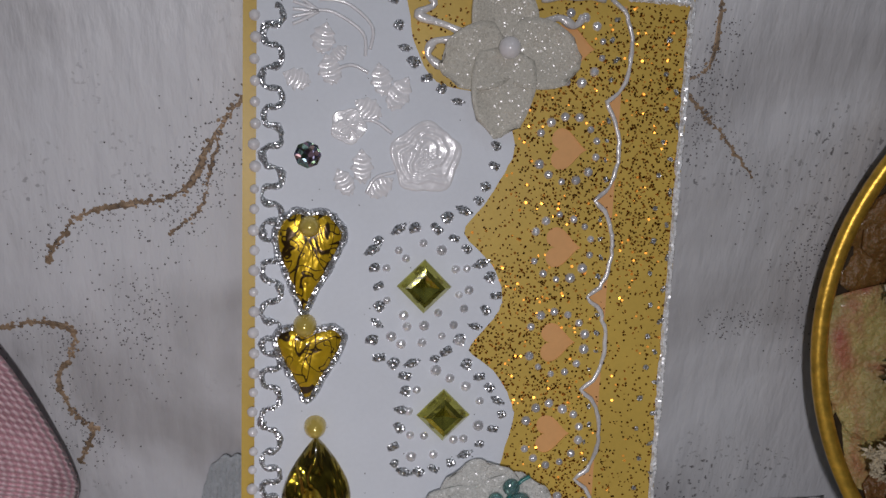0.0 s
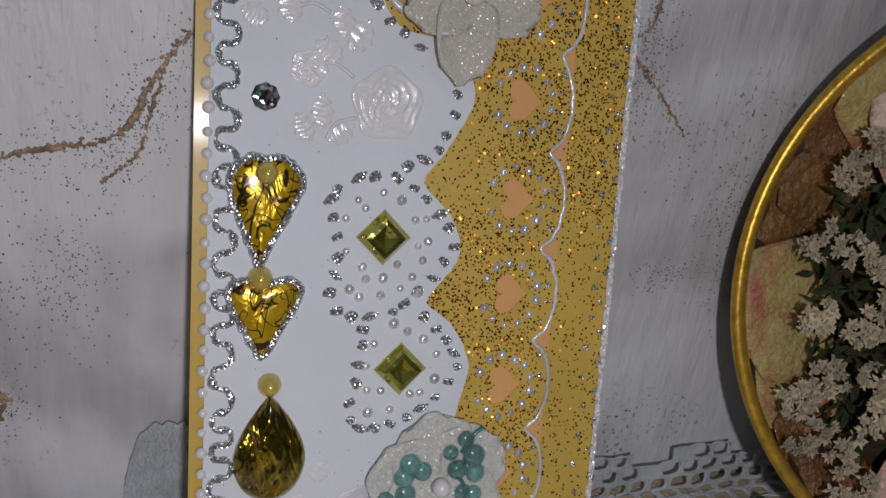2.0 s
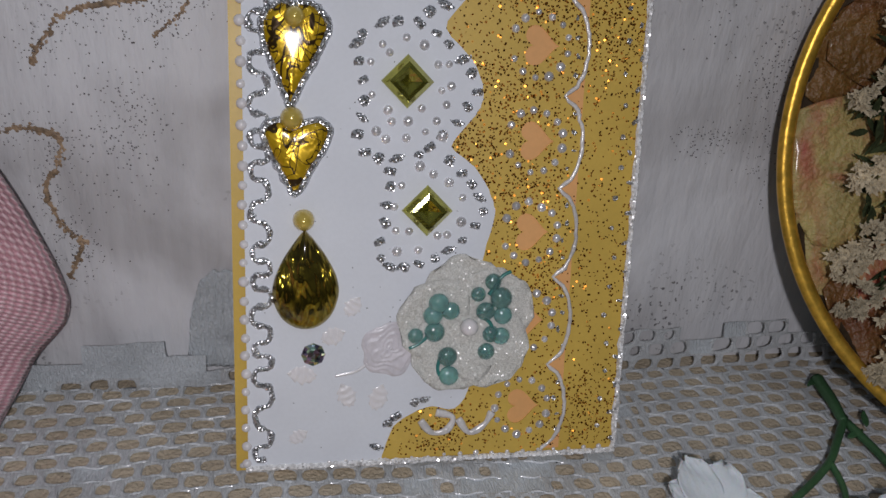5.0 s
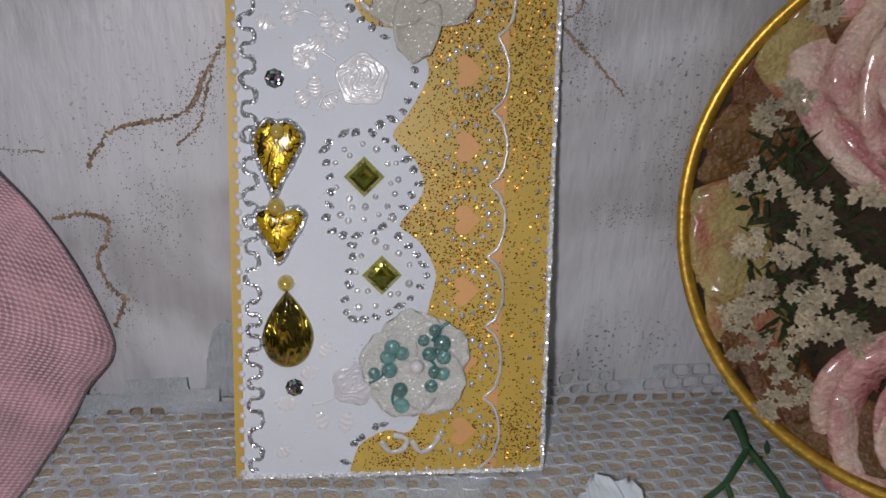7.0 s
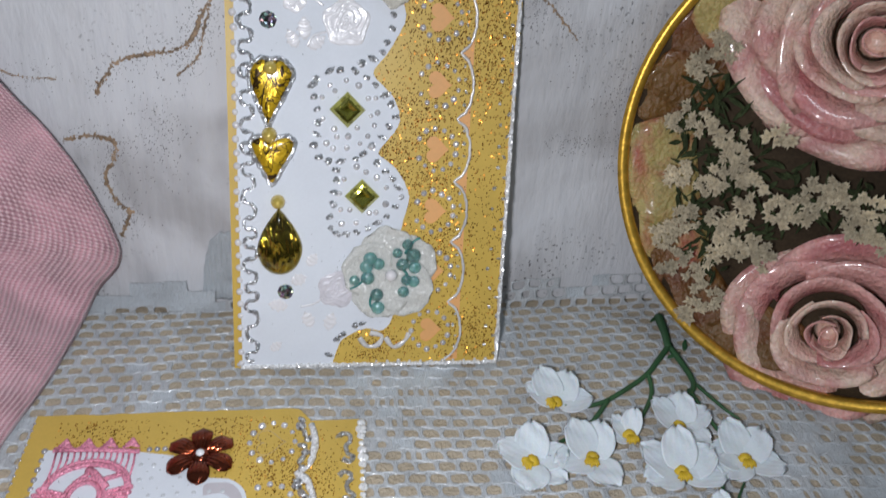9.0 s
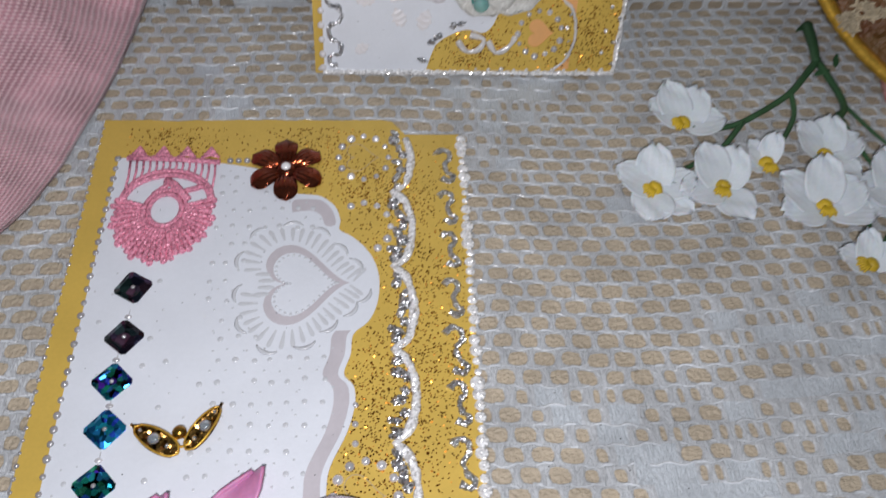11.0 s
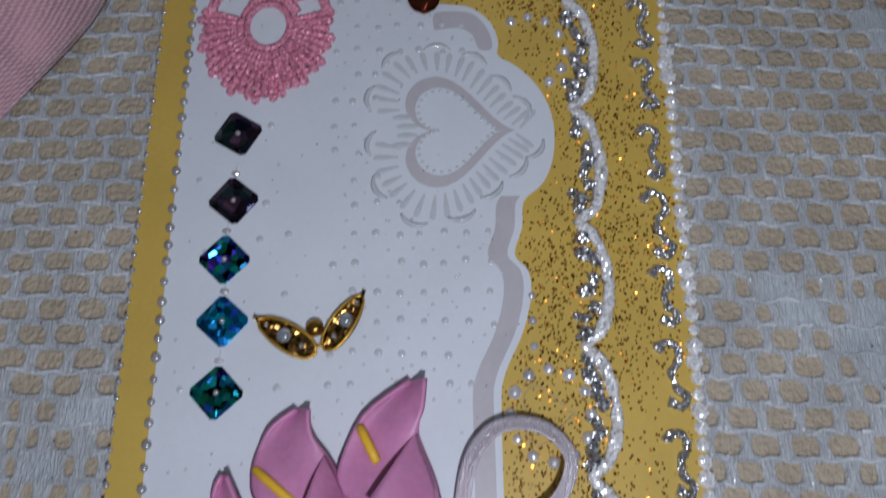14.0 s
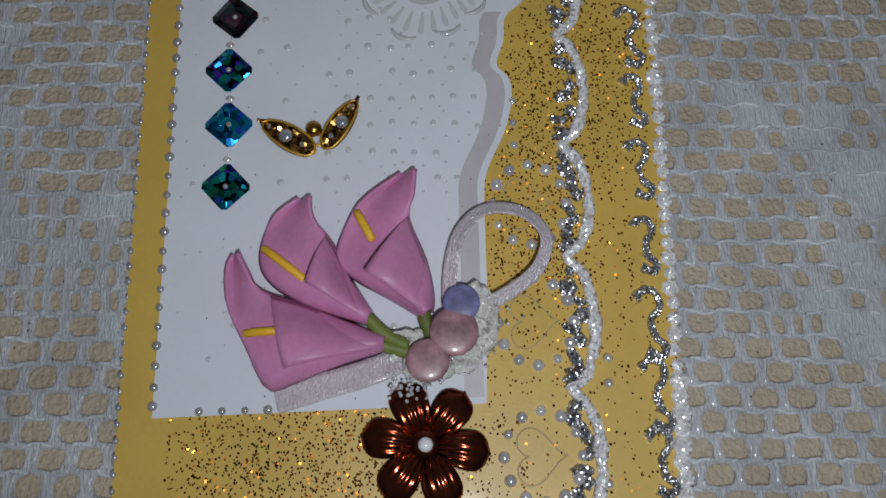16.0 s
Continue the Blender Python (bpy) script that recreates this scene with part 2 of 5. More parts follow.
ROSE = rose_material("pink_rose_petal", (0.84, 0.60, 0.48), (0.58, 0.18, 0.20), 36, 1.0, 0.24)
DEEP_ROSE = rose_material("deep_pink_rose_petal", (0.76, 0.40, 0.36), (0.50, 0.10, 0.13), 30, 1.0, 0.22)
AMBER_PETAL = rose_material("amber_brown_petal", (0.18, 0.09, 0.024), (0.15, 0.035, 0.02), 24, 0.3, 0.4)
PALE_PETAL = rose_material("yellow_pink_petal", (0.46, 0.36, 0.13), (0.42, 0.025, 0.06), 44, 0.3, 0.45)


def foil_material():
    """Yellow pressed foil, its dark reflections painted into the colour as curling lines."""
    m = material("pressed_yellow_foil", (0.66, 0.42, 0.012), 0.3, metal=0.55, vary=0.15, bump=0.7, bump_scale=150, coat=0.6, deep=0.002, stretch=(1.2, 0.7, 1))
    nt = m.node_tree
    p = nt.nodes["Principled BSDF"]
    tc = nt.nodes.new("ShaderNodeTexCoord")
    last = p.inputs["Base Color"].links[0].from_socket
    # two layers of dark reflection lines, drawn in brown over the yellow
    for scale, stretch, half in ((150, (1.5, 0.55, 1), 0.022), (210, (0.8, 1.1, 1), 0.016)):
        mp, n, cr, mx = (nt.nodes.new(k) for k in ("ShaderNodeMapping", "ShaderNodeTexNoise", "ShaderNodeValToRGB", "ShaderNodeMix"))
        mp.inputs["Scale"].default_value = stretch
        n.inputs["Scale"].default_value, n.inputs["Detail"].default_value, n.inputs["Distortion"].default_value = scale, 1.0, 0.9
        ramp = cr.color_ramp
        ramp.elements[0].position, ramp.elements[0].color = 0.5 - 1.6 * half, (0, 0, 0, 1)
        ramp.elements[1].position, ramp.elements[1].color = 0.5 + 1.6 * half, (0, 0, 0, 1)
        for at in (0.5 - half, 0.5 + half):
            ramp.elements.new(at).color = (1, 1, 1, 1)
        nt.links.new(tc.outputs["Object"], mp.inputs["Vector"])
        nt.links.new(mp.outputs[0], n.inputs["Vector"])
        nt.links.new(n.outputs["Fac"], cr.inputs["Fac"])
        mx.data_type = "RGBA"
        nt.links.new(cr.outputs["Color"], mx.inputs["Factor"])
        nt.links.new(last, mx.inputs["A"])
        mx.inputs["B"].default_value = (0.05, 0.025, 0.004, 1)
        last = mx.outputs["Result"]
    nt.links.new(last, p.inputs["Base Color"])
    return m


FOIL = foil_material()


def fabric_material():
    """Pink gauze: crossing threads with a little sheen."""
    m = material("pink_gauze", (0.56, 0.28, 0.33), 0.4, vary=0.34, grain=1500, blotch=90, sheen=0.5)
    nt = m.node_tree
    p = nt.nodes["Principled BSDF"]
    tc = nt.nodes.new("ShaderNodeTexCoord")
    heights = []
    for axis, scale in (("X", 200), ("Y", 215)):
        w = nt.nodes.new("ShaderNodeTexWave")
        w.bands_direction = axis
        w.inputs["Scale"].default_value, w.inputs["Distortion"].default_value, w.inputs["Detail"].default_value = scale, 1.6, 2
        nt.links.new(tc.outputs["UV"], w.inputs["Vector"])
        heights.append(w.outputs["Fac"])
    ad = nt.nodes.new("ShaderNodeMath")
    nt.links.new(heights[0], ad.inputs[0])
    nt.links.new(heights[1], ad.inputs[1])
    b = nt.nodes.new("ShaderNodeBump")
    b.inputs["Strength"].default_value, b.inputs["Distance"].default_value = 0.5, 0.0009
    nt.links.new(ad.outputs[0], b.inputs["Height"])
    nt.links.new(b.outputs[0], p.inputs["Normal"])
    src = p.inputs["Base Color"].links[0].from_socket
    lo, mx = nt.nodes.new("ShaderNodeMapRange"), nt.nodes.new("ShaderNodeMix")
    lo.inputs["From Min"].default_value, lo.inputs["From Max"].default_value, lo.inputs["To Max"].default_value = 0.8, 1.7, 0.85
    mx.data_type = "RGBA"
    nt.links.new(ad.outputs[0], lo.inputs["Value"])
    nt.links.new(lo.outputs[0], mx.inputs["Factor"])
    nt.links.new(src, mx.inputs["A"])
    mx.inputs["B"].default_value = (0.90, 0.66, 0.70, 1)
    nt.links.new(mx.outputs["Result"], p.inputs["Base Color"])
    return m


GAUZE = fabric_material()


def board_material():
    """White-washed plaster board: brushed streaks, grey clouds and dark sponge specks in patches."""
    m = bpy.data.materials.new("marbled_white_board")
    m.use_nodes = True
    nt = m.node_tree
    p = nt.nodes["Principled BSDF"]
    tc = nt.nodes.new("ShaderNodeTexCoord")

    def tex(scale, detail=4, stretch=(1, 1, 1), distort=0.0):
        mp, n = nt.nodes.new("ShaderNodeMapping"), nt.nodes.new("ShaderNodeTexNoise")
        mp.inputs["Scale"].default_value = stretch
        n.inputs["Scale"].default_value, n.inputs["Detail"].default_value, n.inputs["Distortion"].default_value = scale, detail, distort
        nt.links.new(tc.outputs["Object"], mp.inputs["Vector"])
        nt.links.new(mp.outputs[0], n.inputs["Vector"])
        return n.outputs["Fac"]

    def ramp(value, a, b, c0, c1):
        cr = nt.nodes.new("ShaderNodeValToRGB")
        cr.color_ramp.elements[0].position, cr.color_ramp.elements[1].position = a, b
        cr.color_ramp.elements[0].color, cr.color_ramp.elements[1].color = (*c0, 1), (*c1, 1)
        nt.links.new(value, cr.inputs["Fac"])
        return cr.outputs["Color"]

    def mix(fac, a, b):
        mx = nt.nodes.new("ShaderNodeMix")
        mx.data_type = "RGBA"
        nt.links.new(fac, mx.inputs["Factor"])
        nt.links.new(a, mx.inputs["A"])
        if isinstance(b, tuple):
            mx.inputs["B"].default_value = (*b, 1)
        else:
            nt.links.new(b, mx.inputs["B"])
        return mx.outputs["Result"]

    clouds = ramp(tex(13, 6, distort=0.7), 0.40, 0.57, (0.43, 0.425, 0.435), (0.68, 0.69, 0.72))
    streak = ramp(tex(90, 4, (1.6, 1, 0.28)), 0.35, 0.65, (0.0, 0.0, 0.0), (0.30, 0.30, 0.30))
    col = mix(streak, clouds, (0.78, 0.78, 0.80))
    speck = ramp(tex(620, 2), 0.60, 0.66, (0, 0, 0), (1, 1, 1))
    patch = ramp(tex(22, 3), 0.54, 0.66, (0, 0, 0), (0.9, 0.9, 0.9))
    mul = nt.nodes.new("ShaderNodeMix")
    mul.data_type, mul.blend_type = "RGBA", "MULTIPLY"
    mul.inputs["Factor"].default_value = 1
    nt.links.new(speck, mul.inputs["A"])
    nt.links.new(patch, mul.inputs["B"])
    col = mix(mul.outputs["Result"], col, (0.10, 0.095, 0.10))
    nt.links.new(col, p.inputs["Base Color"])
    p.inputs["Roughness"].default_value = 0.45
    b = nt.nodes.new("ShaderNodeBump")
    b.inputs["Strength"].default_value, b.inputs["Distance"].default_value = 0.9, 0.0012
    nt.links.new(tex(190, 5, (1.3, 1, 0.4)), b.inputs["Height"])
    nt.links.new(b.outputs[0], p.inputs["Normal"])
    return m


BOARD = board_material()

# ---- mesh helpers: plan numbers in millimetres ----
MM = 0.001
rng = random.Random(7)


def link(name, bm, mat, parent=None, label="", smooth=False):
    me = bpy.data.meshes.new(name)
    bm.normal_update()
    bm.to_mesh(me)
    bm.free()
    me.materials.append(mat)
    if smooth:
        me.shade_smooth()
    ob = new(name, me)
    if parent:
        ob.parent = parent
    if label:
        ob["label"] = label
    return ob


part = link


def again(ob, parent, x, y, z=0.0, turn=0.0, size=1.0):
    """Another object on the same mesh, placed in millimetres."""
    o = new(ob.name.split(".")[0], ob.data)
    o.parent = parent
    o.matrix_basis = Matrix.Translation((x * MM, y * MM, z * MM)) @ Matrix.Rotation(turn, 4, "Z") @ Matrix.Diagonal((size, size, size, 1))
    return o


def plate(loops, z0, z1):
    """A sheet of card: an outline, with holes, of real thickness."""
    bm = bmesh.new()
    edges = []
    for loop in loops:
        vs = [bm.verts.new((x * MM, y * MM, z0 * MM)) for x, y in loop]
        edges += [bm.edges.new((vs[i], vs[(i + 1) % len(vs)])) for i in range(len(vs))]
    bmesh.ops.triangle_fill(bm, use_beauty=True, edges=edges, normal=(0, 0, 1))
    r = bmesh.ops.extrude_face_region(bm, geom=bm.faces[:])
    for v in (g for g in r["geom"] if isinstance(g, bmesh.types.BMVert)):
        v.co.z = z1 * MM
    bmesh.ops.recalc_face_normals(bm, faces=bm.faces[:])
    return bm


def smooth_line(pts, n=5):
    """A Catmull-Rom line through the points."""
    out = []
    for i in range(len(pts) - 1):
        p0, p1, p2, p3 = (pts[max(i - 1, 0)], pts[i], pts[i + 1], pts[min(i + 2, len(pts) - 1)])
        for k in range(n):
            t = k / n
            out.append(tuple(0.5 * (2 * b + (c - a) * t + (2 * a - 5 * b + 4 * c - d) * t * t + (3 * b - a - 3 * c + d) * t ** 3)
                             for a, b, c, d in zip(p0, p1, p2, p3)))
    out.append(tuple(pts[-1]))
    return out


def tube(pts, radius, seg=6, flat=1.0, bm=None, closed=False):
    """A round cord along the points; radius a number or a function of 0..1; flat squashes it in z."""
    bm = bm or bmesh.new()
    n = len(pts)
    ps = [Vector(p if len(p) == 3 else (*p, 0)) for p in pts]
    rings = []
    for i, p in enumerate(ps):
        a, b = (ps[i - 1], ps[(i + 1) % n]) if closed else (ps[max(i - 1, 0)], ps[min(i + 1, n - 1)])
        d = b - a
        d = d.normalized() if d.length > 1e-9 else Vector((1, 0, 0))
        side = d.cross(Vector((0, 0, 1)))
        side = side.normalized() if side.length > 1e-3 else Vector((1, 0, 0))
        up = side.cross(d)
        r = radius(i / max(n - 1, 1)) if callable(radius) else radius
        ring = []
        for k in range(seg):
            w = 2 * math.pi * k / seg
            off = side * (r * math.cos(w)) + up * (r * flat * math.sin(w))
            ring.append(bm.verts.new((p + off) * MM))
        rings.append(ring)
    for i in range(n if closed else n - 1):
        r0, r1 = rings[i], rings[(i + 1) % n]
        for k in range(seg):
            bm.faces.new((r0[k], r0[(k + 1) % seg], r1[(k + 1) % seg], r1[k]))
    if not closed:
        bm.faces.new(rings[0][::-1])
        bm.faces.new(rings[-1])
    return bm


def dome(x, y, z, rx, ry, h, turn=0.0, seg=10, rings=3, bm=None, rough=0.0):
    """A low half ball on a surface."""
    bm = bm or bmesh.new()
    c, s = math.cos(turn), math.sin(turn)
    rows = []
    for j in range(rings):
        a = math.pi / 2 * j / rings
        row = []
        for k in range(seg):
            w = 2 * math.pi * k / seg
            f = 1 + rng.uniform(-rough, rough)
            px, py = rx * math.cos(a) * math.cos(w) * f, ry * math.cos(a) * math.sin(w) * f
            row.append(bm.verts.new(((x + px * c - py * s) * MM, (y + px * s + py * c) * MM, (z + h * math.sin(a)) * MM)))
        rows.append(row)
    top = bm.verts.new((x * MM, y * MM, (z + h) * MM))
    for j in range(rings - 1):
        for k in range(seg):
            bm.faces.new((rows[j][k], rows[j][(k + 1) % seg], rows[j + 1][(k + 1) % seg], rows[j + 1][k]))
    for k in range(seg):
        bm.faces.new((rows[-1][k], rows[-1][(k + 1) % seg], top))
    return bm


def ball(x, y, z, r, squash=1.0, seg=12, bm=None):
    bm = bm or bmesh.new()
    bmesh.ops.create_uvsphere(bm, u_segments=seg, v_segments=max(6, seg // 2 + 1), radius=r * MM,
                              matrix=Matrix.Translation((x * MM, y * MM, z * MM)) @ Matrix.Diagonal((1, 1, squash, 1)))
    return bm


def sheet(fn, nu, nv, thick, bm=None):
    """A thin shell: fn(u, v) in millimetres for u, v in 0..1, with a back and closed edges."""
    bm = bm or bmesh.new()
    top = [[Vector(fn(i / nu, j / nv)) for j in range(nv + 1)] for i in range(nu + 1)]
    front, back = [], []
    for i in range(nu + 1):
        fr, br = [], []
        for j in range(nv + 1):
            du = top[min(i + 1, nu)][j] - top[max(i - 1, 0)][j]
            dv = top[i][min(j + 1, nv)] - top[i][max(j - 1, 0)]
            n = du.cross(dv)
            n = n.normalized() if n.length > 1e-9 else Vector((0, 0, 1))
            fr.append(bm.verts.new(top[i][j] * MM))
            br.append(bm.verts.new((top[i][j] - n * thick) * MM))
        front.append(fr)
        back.append(br)
    for i in range(nu):
        for j in range(nv):
            bm.faces.new((front[i][j], front[i + 1][j], front[i + 1][j + 1], front[i][j + 1]))
            bm.faces.new((back[i][j + 1], back[i + 1][j + 1], back[i + 1][j], back[i][j]))
    for i in range(nu):
        bm.faces.new((back[i][0], back[i + 1][0], front[i + 1][0], front[i][0]))
        bm.faces.new((front[i][nv], front[i + 1][nv], back[i + 1][nv], back[i][nv]))
    for j in range(nv):
        bm.faces.new((front[0][j], front[0][j + 1], back[0][j + 1], back[0][j]))
        bm.faces.new((back[nu][j], back[nu][j + 1], front[nu][j + 1], front[nu][j]))
    return bm


def petal(length, width, cup=1.5, lift=2.0, ripple=0.4, full=0.75, base=0.12, phase=0.0, blunt=0.6):
    """The shape of a petal that grows along +y from the origin."""
    def fn(u, v):
        w = 2 * u - 1
        half = width / 2 * (base + (1 - base) * math.sin(math.pi * min(1, v ** full * 0.98)) ** blunt if v < 0.999 else base)
        y = length * v * (1 - 0.10 * w * w * v)
        z = lift * v + cup * (w * w) * math.sin(math.pi * v) + ripple * math.sin(5 * v * 2 + w * 4 + phase) * v
        return (w * half, y, z)
    return fn


def turned(fn, x, y, z, angle, tip=0.0):
    m = Matrix.Translation((x, y, z)) @ Matrix.Rotation(angle, 4, "Z") @ Matrix.Rotation(tip, 4, "X")
    return lambda u, v: m @ Vector(fn(u, v))


def heart(cx, cy, k, n=36, turn=0.0):
    """A heart whose point looks along +x."""
    out = []
    for i in range(n):
        t = 2 * math.pi * i / n
        x, y = 16 * math.sin(t) ** 3, 13 * math.cos(t) - 5 * math.cos(2 * t) - 2 * math.cos(3 * t) - math.cos(4 * t)
        px, py = -y * k - 2.5 * k, x * k
        out.append((cx + px * math.cos(turn) - py * math.sin(turn), cy + px * math.sin(turn) + py * math.cos(turn)))
    return out


def inside(poly, x, y):
    r = False
    for i in range(len(poly)):
        (x0, y0), (x1, y1) = poly[i - 1], poly[i]
        if (y0 > y) != (y1 > y) and x < (x1 - x0) * (y - y0) / (y1 - y0) + x0:
            r = not r
    return r


def flakes(name, places, mat, parent, size, label, kind="stuff"):
    """Loose glitter: many small six-sided flakes, each with its own tilt."""
    vs, fs = [], []
    for x, y, z in places:
        r = size * rng.uniform(0.6, 1.15)
        m = Euler((rng.gauss(0, 0.35), rng.gauss(0, 0.35), rng.uniform(0, 6))).to_matrix()
        b = len(vs)
        for k in range(5):
            w = 2 * math.pi * k / 5
            vs.append((Vector((x, y, z)) + m @ Vector((r * math.cos(w), r * math.sin(w), 0))) * MM)
        fs.append(tuple(range(b, b + 5)))
    me = bpy.data.meshes.new(name)
    me.from_pydata(vs, [], fs)
    me.materials.append(mat)
    ob = new(name, me)
    ob.parent = parent
    tagged(ob, label=label, kind=kind)
    return ob


def glitter_dabs(parent, places, z, rx=1.0, h=0.55):
    """Dabs of glitter glue: x, y, turn, size."""
    meshes = [part("glitter_dab", dome(0, 0, 0, rx * f, rx * g, h, seg=13, rings=4, rough=0.24), SILVER, parent) for f, g in ((1.25, 0.8), (1.05, 1.0), (1.5, 0.75), (1.1, 0.9))]
    for i, (x, y, turn, size) in enumerate(places):
        src = meshes[i % 4]
        if i < 4:
            src.matrix_basis = Matrix.Translation((x * MM, y * MM, z * MM)) @ Matrix.Rotation(turn, 4, "Z") @ Matrix.Diagonal((size, size, size, 1))
        else:
            again(src, parent, x, y, z, turn, size)


def dots(parent, name, mat, places, z, r, h, label=""):
    first = None
    for x, y, size in places:
        if first is None:
            first = part(name, dome(0, 0, 0, r, r, h, seg=10), mat, parent, label, smooth=True)
            first.matrix_basis = Matrix.Translation((x * MM, y * MM, z * MM)) @ Matrix.Diagonal((size, size, size, 1))
        else:
            again(first, parent, x, y, z, rng.uniform(0, 6), size)


# ---- structure: table, board ----
def slab(name, x0, x1, y0, y1, z0, z1, mat, label, category):
    bm = bmesh.new()
    bmesh.ops.create_cube(bm, size=1, matrix=Matrix.Translation(((x0 + x1) / 2, (y0 + y1) / 2, (z0 + z1) / 2)) @ Matrix.Diagonal((x1 - x0, y1 - y0, z1 - z0, 1)))
    bmesh.ops.bevel(bm, geom=bm.edges[:], offset=0.001, segments=2, affect="EDGES")
    return tagged(link(name, bm, mat), label, category, kind="structure")


slab("tabletop", -0.6, 0.7, -0.7, 0.12, -0.03, 0.0, TABLE, "beige matt table surface under the lace", "tabletop")
LEAN = Matrix.Translation((0, 0.0402, 0)) @ Matrix.Rotation(radians(-6.28), 4, "X")
slab("backdrop", -0.5, 0.6, 0.0, 0.0135, 0.0, 0.45, BOARD, "white-washed marbled board with grey clouds and dark specks", "backdrop").matrix_basis = LEAN


def vein(pts, width, label="brown-gold crackled vein on the white board"):
    line = smooth_line([(x, z) for x, z in pts], 9)
    bm = bmesh.new()
    ps = [(x + rng.gauss(0, 0.22), z + rng.gauss(0, 0.22), 0) for x, z in line]
    tube(ps, lambda s: width * 0.8 * (0.55 + 0.45 * math.sin(3 + s * 19)) * (1 - 0.55 * s) * rng.uniform(0.7, 1.3), 6, 0.35, bm)
    for x, z, _ in ps:
        for k in range(3):
            r = rng.uniform(0.18, 0.5) * width
            dome(x + rng.gauss(0, width * 0.42), z + rng.gauss(0, width * 0.42), 0, r * 1.3, r, 0.18, rng.uniform(0, 3), 6, 2, bm, 0.2)
    ob = link("vein", bm, CRACK)
    ob.matrix_basis = LEAN @ Matrix.Rotation(radians(90), 4, "X")
    flakes("specks", [(x + rng.gauss(0, 3.2), z + rng.gauss(0, 3.2), 0.3) for x, z, _ in ps for k in range(5)], SPECK, ob, 0.2, "fine dark sponge specks")
    return tagged(ob, label, "vein", "veins on the board", "structure")


def speck_patch(spots):
    """Dark sponge specks dabbed on the board in loose clouds."""
    places = [(x + rng.gauss(0, w), z + rng.gauss(0, h), 0.3) for x, z, w, h, n in spots for k in range(n)]
    ob = flakes("sponge_specks", places, SPECK, None, 0.24, "dark grey paint specks sponged on the white board", "structure")
    ob.matrix_basis = LEAN @ Matrix.Rotation(radians(90), 4, "X")


speck_patch([(-76.8, 75.4, 5, 9, 170), (-79.7, 67.8, 8, 8, 70), (-55.9, 116.5, 7, 8, 110), (-92.9, 40.8, 6, 5, 60), (-72.0, 101.2, 10, 8, 50), (96.6, 92.4, 4, 7, 120), (81.8, 74.4, 6, 2.5, 100), (62.6, 137.9, 3, 9, 150), (101.1, 102.4, 5, 6, 70), (78.9, 110.0, 8, 10, 60), (100.7, 70.3, 4, 8, 70)])
vein([(-49.7, 131.7), (-56.5, 122.2), (-62.2, 110.8), (-67.9, 106.6), (-77.6, 104.7), (-87.2, 102.4), (-92.8, 95.9), (-96.4, 90.3)], 1.15)
vein([(-53.6, 126.9), (-57.4, 115.5), (-59.2, 107.0), (-63.0, 101.4), (-68.2, 97.7)], 0.75)
vein([(-109.1, 72.1), (-100.6, 73.9), (-93.0, 72.1), (-93.2, 64.9), (-97.2, 57.8), (-94.0, 47.2), (-90.1, 42.9), (-94.5, 32.4)], 1.2)
vein([(59.8, 173.0), (60.5, 158.1), (60.3, 144.3), (54.6, 138.5), (60.2, 132.7), (66.8, 126.9), (76.9, 116.5)], 0.9)
vein([(-155.8, 103.3), (-136.3, 100.5), (-121.6, 95.9), (-109.1, 94.9)], 0.6)


